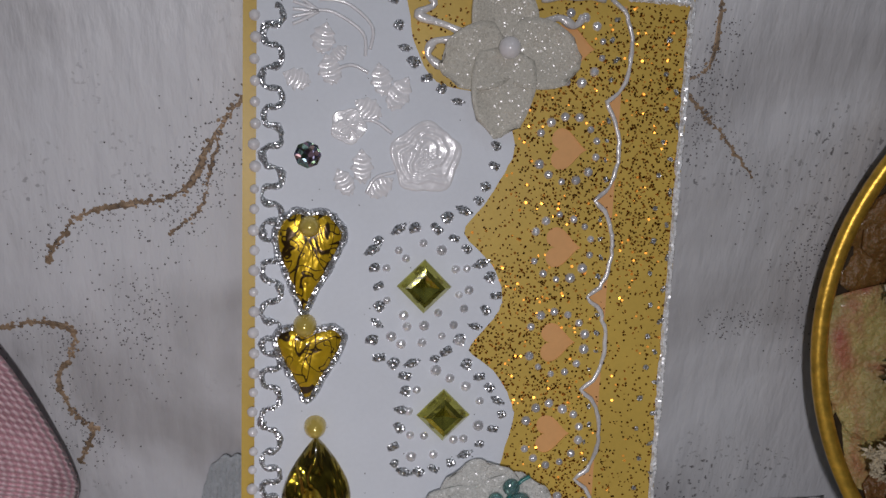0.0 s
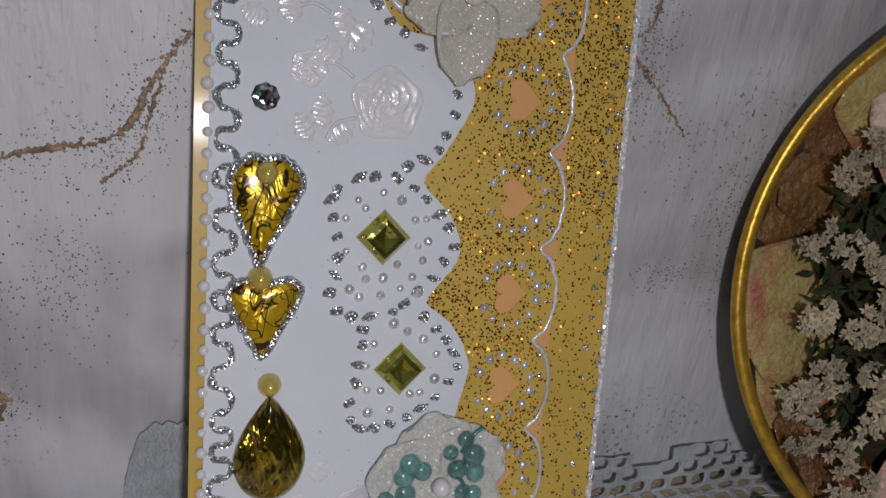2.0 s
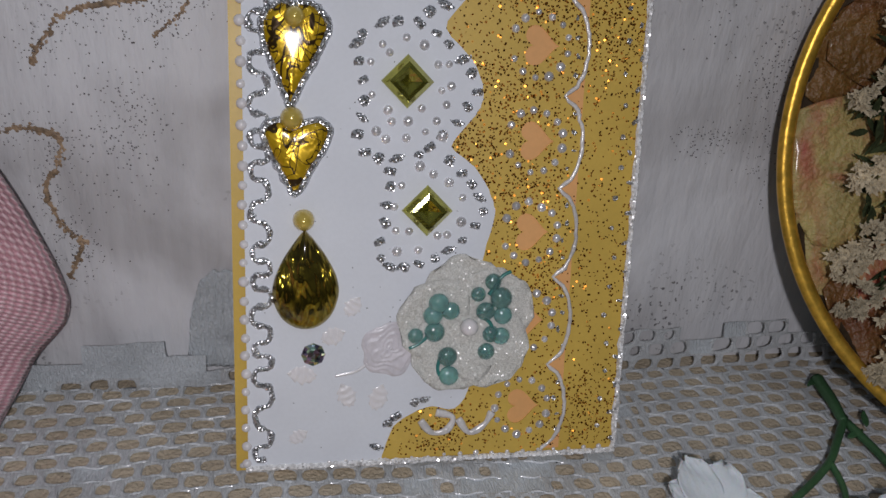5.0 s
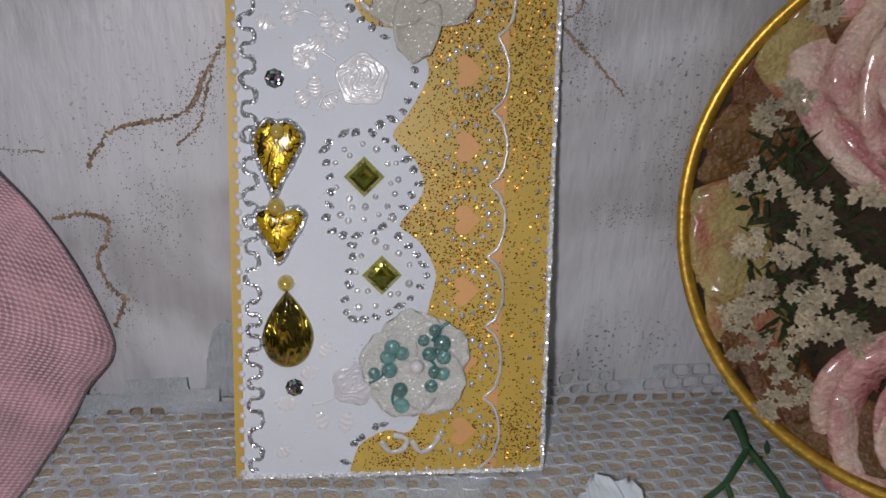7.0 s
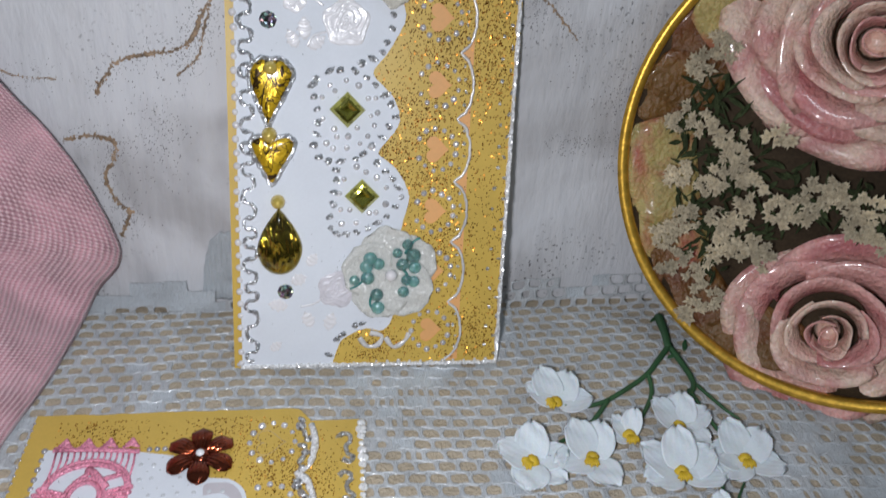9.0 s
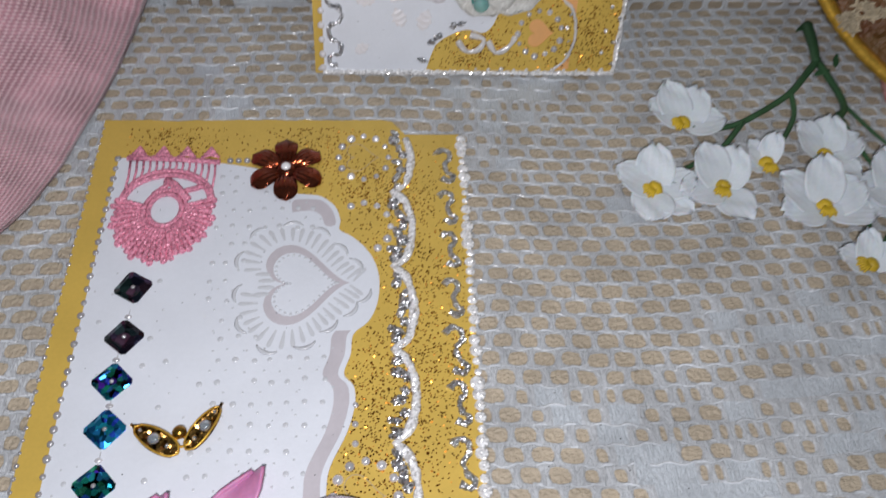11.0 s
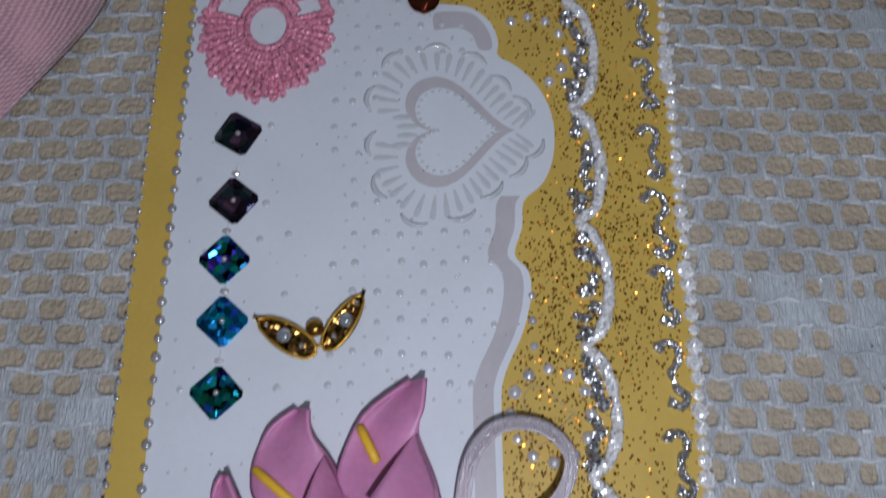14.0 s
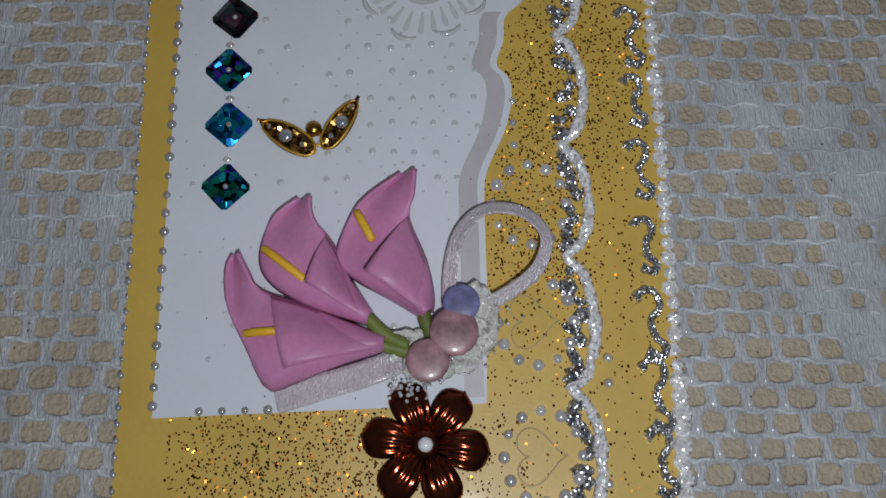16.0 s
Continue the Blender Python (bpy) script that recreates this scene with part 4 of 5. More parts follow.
        part("square_rhinestone", bm, OLIVE_GEM, card, "olive green faceted square stone set on its corner")
    for x, y in ((-35.0, 127.2), (-30.4, 30.8)):
        bm = bmesh.new()
        lo = [bm.verts.new(((x + 3 * math.cos(k * 0.7854)) * MM, (y + 3 * math.sin(k * 0.7854)) * MM, 1.06 * MM)) for k in range(8)]
        hi = [bm.verts.new(((x + 1.6 * math.cos(k * 0.7854 + 0.39)) * MM, (y + 1.6 * math.sin(k * 0.7854 + 0.39)) * MM, 1.7 * MM)) for k in range(8)]
        for k in range(8):
            bm.faces.new((lo[k], lo[(k + 1) % 8], hi[k]))
            bm.faces.new((lo[(k + 1) % 8], hi[(k + 1) % 8], hi[k]))
        bm.faces.new(hi)
        part("round_sequin", bm, HOLO_GREY, card, "small dark holographic round stone")

    # glittery fabric flowers
    flower = part("fabric_flower", dome(8.5, 152, 1.2, 3, 3, 2), TULLE, card, "cream glittery fabric flower with a pearl", smooth=True)
    for i, (a, l, w) in enumerate(((0.17, 17, 15), (-1.72, 17, 15.5), (1.90, 16, 14.5), (3.03, 20, 14.5))):
        part("petal", sheet(turned(petal(l, w, 1.6, 1.2, 0.5, 0.62, 0.3, i, 0.42), 8.5, 152, 2.2 + 0.2 * i, a), 10, 12, 0.35), TULLE, flower, smooth=True)
    part("pearl", ball(8.5, 152, 5.0, 2.5, seg=18), PEARL, flower, smooth=True)
    bead_flower = part("beaded_flower", dome(8.2, 38, 1.2, 3.2, 3.2, 1.6), TULLE_WHITE, card, "white glittery fabric flower with teal glass beads", smooth=True)
    for i, a in enumerate((0.2, 1.35, 2.6, 3.85, 5.1)):
        part("petal", sheet(turned(petal(18.5, 22, 0.8, 1.0, 0.6, 0.6, 0.35, i * 2, 0.42), 8.2, 38, 1.6 + 0.25 * i, a - 1.2), 10, 12, 0.35), TULLE_WHITE, bead_flower, smooth=True)
    part("pearl", ball(8.2, 38, 4.6, 2.3, seg=18), PEARL, bead_flower, smooth=True)
    beads = ((-7.7, 6.0, 2.6), (-9.1, 2.9, 2.5), (-4.6, 4.0, 2.3), (-8.6, -1.4, 2.6), (-13.4, -2.3, 2.0), (-5.1, -8.0, 2.5), (-4.6, -13.1, 2.6), (6.0, 11.4, 2.1), (8.3, 7.1, 2.8), (4.3, 3.7, 2.4), (8.9, 2.6, 2.4), (6.0, -2.3, 2.2), (8.6, -2.9, 2.3), (4.9, -6.9, 2.2), (2.3, 8.2, 1.9))
    for dx, dy, r in beads:
        part("teal_bead", ball(8.2 + dx, 38 + dy, 3.4, r * 1.04, 0.6, 14), TEAL, bead_flower, smooth=True)
    for pts in (((-9, -1), (-12, -4), (-15, -5.5)), ((5, 8), (8, 12.5), (10.5, 14)), ((-7, -8), (-7.6, -11), (-7, -13)), ((4, 2), (6, 0), (6, -4))):
        part("bead_wire", tube([(8.2 + x, 38 + y, 3.4) for x, y in smooth_line(pts, 4)], 0.5, 6), TEAL_LEAF, bead_flower, smooth=True)
    # white paste curls beside the flower
    for pts in (((-11, 165), (-8, 161), (-11.5, 158.5), (-5, 156.5), (1, 154)), ((-6, 147.5), (-9, 150), (-7.5, 153), (-2, 153.5)), ((15, 157), (20, 159.5), (24, 158), (26, 160)), ((16, 163.5), (24, 164.5), (31, 164.4)), ((-3, 12), (0, 8.5), (4, 9), (5.5, 12.5), (1, 14)), ((7, 12), (10, 8), (14, 10), (16, 13.5))):
        part("white_curl", tube([(x, y, 1.0) for x, y in smooth_line(pts, 7)], lambda s: 0.95 + 0.2 * math.sin(s * 15), 7, 0.6), LINE, card, smooth=True)
    return card


standing_card()


# ---- second card: lying on the lace ----
def lying_card():
    card = new("lying_greeting_card")
    card.matrix_basis = pose(0, 0, 0.0012, 0, 0, 0)
    tagged(card, "handmade gold and white card with pink lilies lying on the lace", "greeting card")
    BOT = -214
    part("back_leaf", plate([[(-112.5, BOT), (-6.6, BOT), (-3.0, -27.3), (-112.5, -27.3)]], 0, 0.6), GOLD_CARD, card, "gold paper back leaf with a glittered strip")
    cusps = [-24.5, -50.9, -77.0, -102.9, -128.2, -152.3, -178.8, -205, -214]
    edge = []
    for a, b in zip(cusps, cusps[1:]):
        for k in range(10):
            s = k / 10
            edge.append((-24.6 + 0.02 * (a + 50) + 5.0 * math.sin(math.pi * s) ** 0.55, a + (b - a) * s))
    front = [(-113.4, -21.6)] + [(-113.4 + i * 3.0 + 1, -21.7 + rng.gauss(0, 0.15)) for i in range(29)] + edge + [(-28, BOT), (-115.8, BOT)]
    part("front_leaf", plate([front[:30] + [(-25.2, -22.2)] + edge[1:] + [(-28, BOT), (-116.0, BOT)]], 0.65, 1.25), GOLD_CARD, card, "gold paper front leaf with a scalloped edge")
    part("scallop_line", tube([(x - 0.5 + rng.gauss(0, 0.12), y, 1.35) for x, y in smooth_line(edge[2:], 2)], lambda s: 1.25 + 0.8 * noise.noise((s * 50, 6, 0)), 7, 0.7), SILVER_LINE, card, "silvery white glossy line on the scalloped edge", smooth=True)
    # silver glitter lobes along the scallops
    lobes = []
    for a, b in zip(cusps, cusps[1:-1]):
        for s in np.linspace(0.12, 0.9, 8):
            lobes.append((-26.4 + 0.02 * (a + 50) + 4.6 * math.sin(math.pi * s) ** 0.55 - 1.0 - (1.4 if round(s * 20) % 5 < 2 else 0) + rng.gauss(0, 0.3), a + (b - a) * s + rng.gauss(0, 0.4), rng.uniform(0, 3), rng.uniform(1.2, 2.0)))
    glitter_dabs(card, lobes, 1.25)
    # S shapes on the strip
    for y in (-40, -56, -71, -87, -103, -118, -133.5, -150, -166, -180, -193, -207):
        x = -9.2 - 0.012 * (-40 - y)
        k = rng.choice((0.9, 1.0, 1.1))
        pts = [(x + dx * k, y + dy * k) for dx, dy in ((-2.6, 4.2), (-1, 5.9), (1.3, 5.2), (1.6, 2.6), (0.0, 0.2), (0.6, -2.8), (2.4, -4.6), (1.2, -6.4), (-1.2, -5.2))]
        part("glitter_squiggle", tube([(a + rng.gauss(0, 0.1), b, 0.75) for a, b in smooth_line(pts, 5)], lambda s: 0.82 + 1.2 * max(0, abs(s - 0.5) - 0.27) + 0.5 * noise.noise((s * 17, y, 2)), 8, 0.75), SILVER, card)
    # white panel with its scalloped right side
    right = [(-76, -39.6), (-62, -43), (-55.2, -50.5), (-51, -51.6), (-46.6, -52.4), (-42.5, -56), (-40.8, -61), (-41, -64.5), (-37.4, -67), (-33.6, -71), (-31.0, -76), (-29.9, -82), (-30.6, -89), (-33, -94.4), (-37, -98.2), (-37.7, -104), (-39.4, -109.6),
             (-36.9, -113), (-36.6, -118), (-38.5, -125.2), (-42.4, -133.5), (-43.3, -140.2), (-43.6, -160), (-44.6, -181.2)]
    curve = smooth_line(right, 4)
    panel = [(-106.6, -37.2)] + curve + [(-108.9, -182.2)]
    part("white_panel", plate([panel], 1.25, 1.7), WHITE_CARD, card, "white card panel with printed lace heart and dots")
    band = [p for p in curve if -140 < p[1] < -96.5]
    def inner(p, d):
        return (p[0] - d, p[1])
    band_poly = [inner(p, 1.5) for p in band] + [(-44.9, -180)] + [(-48.8, -180), (-48.6, -140)] + [inner(p, 5.4) for p in reversed(band)]
    part("mauve_band", plate([band_poly], 1.7, 1.74), PRINT_GREY, card, "mauve printed band along the scalloped side")
    arc = [(-54.6, -58.2), (-54.6, -54), (-50, -53.4), (-46, -54.2), (-43, -58), (-42.2, -62.6), (-45, -63), (-46.4, -59.4), (-49.5, -57.6)]
    part("mauve_band", plate([smooth_line(arc + arc[:1], 4)[:-1]], 1.7, 1.74), PRINT_GREY, card)
    # heart and its lace frame
    hx, hy = -49.5, -82.4
    big, small = heart(hx, hy, 0.80, 48), heart(hx - 0.3, hy, 0.635, 48)
    part("heart_band", plate([big, small], 1.7, 1.76), PRINT_GREY, card, "mauve printed heart outline")
    dots(card, "heart_dot", PRINT_SOFT, [(x, y, 1) for x, y in heart(hx - 0.3, hy, 0.585, 44)], 1.7, 0.4, 0.2)
    bm = bmesh.new()
    fine = [Vector((*q, 0)) for q in heart(hx, hy, 0.87, 400)]
    step, gone, made = 2.0, 0.0, 0
    for k in range(400):
        q, ahead = fine[k], fine[(k + 1) % 400] - fine[k]
        gone += ahead.length
        if gone < step:
            continue
        gone -= step
        if abs(q.y - hy) < 4.4 and hx - 11.5 < q.x < hx:
            continue
        d = Vector((-ahead.y, ahead.x, 0)).normalized()
        d = d if d.dot(q - Vector((hx - 1, hy, 0))) > 0 else -d
        d = (d + 0.5 * (q - Vector((hx + 1, hy, 0))).normalized()).normalized()
        s = Vector((-d.y, d.x, 0))
        l = 5.6 + 0.5 * math.sin(k * 0.11)
        around = [q + d * (l * t) + s * ((0.2 + 0.62 * t) * math.sqrt(max(0, 1 - max(0, (t - 0.7) / 0.3) ** 2)) * sg) for sg, ts in ((1, (0.08, 0.4, 0.75, 0.92)), (-1, (1.0, 0.92, 0.75, 0.4, 0.08))) for t in ts]
        around = [p for p in around if p.x < -31.0]
        if len(around) > 6:
            low = [bm.verts.new((p.x * MM, p.y * MM, 1.705 * MM)) for p in around]
            mid = q + d * (l * 0.62)
            top = [bm.verts.new(((mid.x + (p.x - mid.x) * 0.6) * MM, (mid.y + (p.y - mid.y) * 0.6) * MM, 1.79 * MM)) for p in around]
            bm.faces.new(top)
            for g in range(len(low)):
                bm.faces.new((low[g], low[(g + 1) % len(low)], top[(g + 1) % len(low)], top[g]))
        # a crescent over every third loop
        if made % 3 == 1:
            arc = [q + d * (l + 1.5 - 1.3 * abs(t) ** 2.2) + s * (2.9 * t) for t in np.linspace(-1, 1, 9)]
            arc = [p for p in arc if p.x < -31.0]
            if len(arc) > 3:
                tube([(p.x, p.y, 1.72) for p in arc], lambda g: 0.25 + 0.42 * math.sin(math.pi * g), 5, 0.4, bm)
        made += 1
    for k in range(4):
        y, x = hy + (k - 1.5) * 2.1, hx - 8.0 - 0.9 * abs(k - 1.5)
        dome(x - 2.6, y, 1.7, 2.4, 0.72, 0.14, 0.0, 10, 2, bm)
    bmesh.ops.recalc_face_normals(bm, faces=bm.faces[:])
    part("lace_frame", bm, PRINT_SOFT, card, "pale embossed lace loops round the heart", smooth=True)
    # dots on the panel
    marks = []
    for j in range(46):
        for i in range(16):
            x, y = -105 + (i + 0.5 * (j % 2)) * 4.5 + rng.gauss(0, 0.35), -42 - j * 3.0 + rng.gauss(0, 0.35)
            keep = 0.2 + 0.75 * (x > -76) * (y > -140)
            if rng.random() < keep and inside(panel, x + 4, y) and (x - hx) ** 2 + (y - hy) ** 2 > 19 ** 2 and not (x < -76 and y > -76):
                marks.append((x, y, (1.2 if j % 2 else 0.55) * rng.uniform(0.85, 1.15)))
    dots(card, "embossed_dot", PRINT_SOFT, marks, 1.7, 0.62, 0.16)
    flakes("dark_specks", [(rng.uniform(-104, -36), rng.uniform(-180, -42), 1.78) for _ in range(110)], BLACK_FLAKE, card, 0.17, "stray dark glitter specks")
    # edge pearls
    y, row = -37.5, []
    while y > -182:
        row.append((-106.9 + 0.014 * (y + 37), y, rng.uniform(0.85, 1.15)))
        y -= rng.uniform(3.4, 4.2)
    dots(card, "edge_pearl", GREY_PEARL, row, 1.4, 1.0, 0.9, "silvery half pearls")
    dots(card, "edge_pearl", GREY_PEARL, [(x, -38.4, 1) for x in (-74, -71.5, -69, -66.5)] + [(-100 + i * 4.4, -181.2, rng.uniform(0.8, 1.3)) for i in range(4)], 1.4, 1.0, 0.9)
    dots(card, "outer_pearl", GREY_PEARL, [(-113.4 + 0.014 * (yy + 25), yy, rng.uniform(0.6, 0.9)) for yy in np.arange(-25, -212, -3.1)], 0.9, 0.9, 0.9)
    dots(card, "outer_dab", SILVER_LINE, [(-3.4 + 0.02 * (yy + 30) + rng.gauss(0, 0.2), yy, rng.uniform(0.6, 1.3)) for yy in np.arange(-29, -212, -3.1)], 0.45, 1.7, 1.0, "white glitter dabs on the edge")
    dots(card, "top_dab", SILVER, [(x, -21.9, 0.6) for x in np.arange(-111, -27, 2.6)], 0.9, 0.9, 0.6)
    # hearts drawn into the gold leaf, and dots round them
    ringed = []
    for cy in (-37.2, -63.3, -141, -165.5, -191.5):
        h = heart(-34.2, cy, 0.34, 40)
        if cy not in (-63.3,):
            part("heart_outline", tube([(x, y, 1.27) for x, y in h], 0.16, 5, 0.6, closed=True), CARD_CORE, card, smooth=True)
        for k in range(12):
            w = 2 * math.pi * k / 12
            x, y = -34.0 + 7.6 * math.cos(w), cy + 8.6 * math.sin(w)
            if not inside(panel, x - 1, y) and x < -25.5 and not (cy > -40 and x < -44):
                ringed.append((x, y, rng.uniform(0.8, 1.3)))
    ringed += [(-36.5, -118 - 5 * i, 0.8) for i in range(3)] + [(-21 + rng.gauss(0, 1), yy, 0.8) for yy in (-170, -173, -178, -197)]
    dots(card, "glue_dot", CLEAR_BEAD, ringed, 1.25, 1.15, 0.9, "clear silvery glue dots")
    # glitter
    spots = ((-33, -48, 6), (-22, -52, 6), (-19, -78, 7), (-18, -100, 7), (-19, -116, 8), (-30, -112, 6), (-30, -128, 7), (-33, -150, 8), (-64, -184, 10), (-80, -186, 10), (-90, -31, 8), (-50, -33, 7), (-95, -196, 9), (-60, -200, 9))
    places = []
    while len(places) < 7000:
        x, y = rng.uniform(-108, -5.5), rng.uniform(-211, -25)
        d = 0.05 + 0.10 * (x > -45) + sum(0.8 * math.exp(-((x - a) ** 2 + (y - b) ** 2) / (2 * s * s)) for a, b, s in spots)
        if rng.random() > d or inside(panel, x, y) or x < -106 or (y > -30 and x > -27):
            continue
        places.append((x, y, 1.34 if x < -24.5 + 4.5 * abs(math.sin(math.pi * (y + 50.9) / 25.6)) ** 0.6 else 0.7))
    flakes("gold_glitter", places, GOLD_FLAKE, card, 0.28, "loose gold and brown glitter flakes stuck to gold paper")

    # pink crochet motif
    base = part("crochet_motif", tube([(-104, -37.9, 2.3), (-95, -38.2, 2.4), (-86, -38.8, 2.4), (-76.8, -39.6, 2.3)], 0.9, 8, 0.7), CROCHET, card, "pink crochet lace medallion with picots", smooth=True)
    for i in range(4):
        x0 = -103 + i * 7
        bm = bmesh.new()
        for k in range(4):
            w = 2.7 - k * 0.7
            tube([(x0 + 2.2 - w, -37.2 - 0.15 * i + k * 0.95, 2.3), (x0 + 2.2, -36.6 - 0.15 * i + k * 0.95, 2.6), (x0 + 2.2 + w, -37.2 - 0.15 * i + k * 0.95, 2.3)], 0.5, 6, 0.8, bm)
        part("picot", bm, CROCHET, base, smooth=True)
    bm = bmesh.new()
    cx, cy = -90.6, -57.2
    for r, w in ((1.0, 0.75), (1.28, 0.65)):
        tube([(cx + 4.6 * r * math.cos(a), cy + 5.6 * r * math.sin(a), 2.3) for a in np.linspace(0, 2 * math.pi, 40)[:-1]], w, 7, 0.8, bm, True)
    part("ring", bm, CROCHET, base, smooth=True)
    bm = bmesh.new()
    for k in range(29):
        a = math.pi * 0.93 + k * math.pi * 1.14 / 28
        r1 = (1.0 + 0.06 * math.sin(k * 2.1)) * (14.0 if a < 4.9 else 13.0)
        for j in range(6):
            s = j / 5
            q0 = 6.6 + (r1 - 6.6) * s
            dome(cx + q0 * 0.93 * math.cos(a), cy + q0 * 1.14 * math.sin(a), 1.8, 1.3, 0.72 + 0.25 * s, 1.2, a, 7, 2, bm, 0.15)
        dome(cx + (r1 + 1.0) * 0.93 * math.cos(a), cy + (r1 + 1.0) * 1.14 * math.sin(a), 1.8, 1.2, 1.1, 1.1, a, 7, 2, bm, 0.2)
    part("fan_stitches", bm, CROCHET, base)
    bm = bmesh.new()
    for off, w in ((0, 0.9), (1.7, 0.7)):
        tube([(cx + (12.2 + off * 0.4) * math.cos(a), cy + 3.2 + (9.6 + off) * math.sin(a), 2.2) for a in np.linspace(0.05, math.pi - 0.05, 26)], w, 7, 0.8, bm)
    tube([(cx - 1, cy + 11, 2.2), (cx + 1.6, cy + 9, 2.2), (cx + 4, cy + 6, 2.2), (cx + 6, cy + 3.5, 2.2)], 1.3, 7, 0.8, bm)
    tube([(cx + 4, cy + 6.5, 2.2), (cx + 7, cy + 7.5, 2.2), (cx + 10.5, cy + 8.8, 2.2)], 0.9, 7, 0.8, bm)
    tube([(cx - 4, cy + 5.4, 2.2), (cx - 1, cy + 8.5, 2.2), (cx, cy + 11.5, 2.2)], 0.9, 7, 0.8, bm)
    for k in range(14):
        x = -103 + k * 1.9
        yy = cy + 3.2 + 11 * math.sqrt(max(0, 1 - ((x - cx) / 13) ** 2))
        tube([(x, yy, 2.0), (x + 0.4, (yy - 38.6) / 2, 2.2), (x, -38.6, 2.0)], 0.36, 5, 0.8, bm)
    part("arch", bm, CROCHET, base, smooth=True)

    # square sequins
    for i, (x, y, a, m) in enumerate(((-95.6, -82.7, 0.25, HOLO_DARK), (-95.6, -97.6, 0.1, HOLO_DARK), (-96.6, -110.0, 0.0, HOLO_MIX), (-96.2, -122.4, 0.05, HOLO), (-96.4, -136.0, -0.05, HOLO_MIX))):
        bm = bmesh.new()
        rows = []
        for s, z in ((4.95, 1.72), (4.9, 2.0), (3.4, 2.45), (1.5, 2.1)):
            row = []
            for k in range(4):
                for o in (-0.12, 0.12):
                    w = a + k * math.pi / 2 + o
                    row.append(bm.verts.new(((x + s * math.cos(w)) * MM, (y + s * math.sin(w)) * MM, z * MM)))
            rows.append(row)
        for p, q in zip(rows, rows[1:]):
            for k in range(8):
                bm.faces.new((p[k], p[(k + 1) % 8], q[(k + 1) % 8], q[k]))
        bm.faces.new(rows[-1])
        sq = part("square_sequin", bm, m, card, "dark holographic square sequin" if m is HOLO_DARK else ("blue holographic square sequin" if m is HOLO else "dark rainbow-flecked square sequin"))
        part("centre_bead", dome(x, y, 2.1, 0.6, 0.6, 0.45, seg=10), GREY_PEARL, sq, smooth=True)
        if i:
            part("glue_dot", dome(x, y + 6.0, 1.7, 1.0, 0.7, 0.4), CLEAR_BEAD, card, smooth=True)
            part("thread", tube([(x, y + 4, 1.8), (x + 0.3, y + 8, 1.8)], 0.1, 5), BEAD_CLEAR, card)

    # winged brooch
    brooch = part("winged_brooch", ball(-78.3, -124.2, 3.0, 1.75, 0.8), ANTIQUE, card, "small gold brooch with two wings and a bead", smooth=True)
    for tipx, tipy, bx_, by_, w in ((-90.2, -121.7, -78.1, -129.2, 5.0), (-68.8, -116.8, -76.3, -128.4, 4.4)):
        d = Vector((tipx - bx_, tipy - by_))
        wing = petal(d.length, w, 0.6, 0.0, 0.0, 0.75, 0.1)
        wg = part("wing", sheet(turned(wing, bx_, by_, 2.6, math.atan2(d.y, d.x) - math.pi / 2), 6, 12, 0.8), WING, brooch, smooth=True)
        rim = [turned(wing, bx_, by_, 2.7, math.atan2(d.y, d.x) - math.pi / 2)(u, v) for u, vs in ((0.0, np.linspace(0, 1, 14)), (1.0, np.linspace(1, 0, 14))) for v in vs]
        part("beaded_rim", tube([tuple(p) for p in rim], 0.26, 6, 1.0, closed=True), RIM_GOLD, wg, smooth=True)
        for s, r in ((0.5, 1.55), (0.78, 0.5), (0.22, 0.6)):
            part("stone", dome(bx_ + d.x * s, by_ + d.y * s, 2.9, r, r, 0.8), RHINE, wg, smooth=True)
    part("loop", tube([(-77.6 + 1.7 * math.cos(a), -126.4 + 1.2 * math.sin(a), 2.4) for a in np.linspace(0, 6.28, 14)[:-1]], 0.35, 6, closed=True), RIM_GOLD, brooch, smooth=True)

    # calla lilies of clay
    def lily(left, right_, throat, h, spad, lip):
        """A spathe between its two sides, open at the top and rolled to a cone at the foot, with a folded lip and its spadix."""
        ls, rs = smooth_line(left, 6), smooth_line(right_, 6)

        def at(line, v):
            f = v * (len(line) - 1)
            i = min(int(f), len(line) - 2)
            return Vector(line[i]).lerp(Vector(line[i + 1]), f - i)

        def fn(u, v):
            q = at(ls, v).lerp(at(rs, v), u)
            w = 2 * u - 1
            cone = min(1, max(0, (v - 0.25) / 0.5))
            z = 2.3 + (1 - cone) * (0.6 + 2.6 * w * w + 1.2 * math.sin(3 * v + 2 * w)) + cone * (0.5 + h * math.sqrt(max(0, 1 - w * w)))
            return (q.x, q.y, z - 0.8 * max(0, v - 0.8))
        ob = part("calla_lily", sheet(fn, 18, 20, 0.8), LILAC, card, "mauve-pink clay calla lily", smooth=True)
        throat = Vector(throat)

        def fold(u, v):
            a, b = at(rs, lip + (1 - lip) * v), throat.lerp(at(ls, 1.0), v)
            q = a.lerp(b, u)
            return (q.x, q.y, 5.6 * (1 - 0.38 * v) + (h * 1.25) * math.sin(math.pi * 0.62 * u) * (1 - 0.4 * v * v) + 0.9 * math.sin(math.pi * min(1, v * 1.6)) * u)
        part("folded_lip", sheet(fold, 12, 14, 0.8), LILAC, ob, smooth=True)
        s0, s1 = (Vector((*p, 0)) for p in spad)
        part("spadix", tube([(s0.lerp(s1, t).x, s0.lerp(s1, t).y, 4.8 + 0.5 * h * math.sin(math.pi * min(t, 0.6))) for t in (0, 0.05, 0.3, 0.6, 0.95, 1)], lambda s: 0.85 if 0.01 < s < 0.99 else 0.4, 8), SPADIX, ob, "yellow clay spadix", smooth=True)
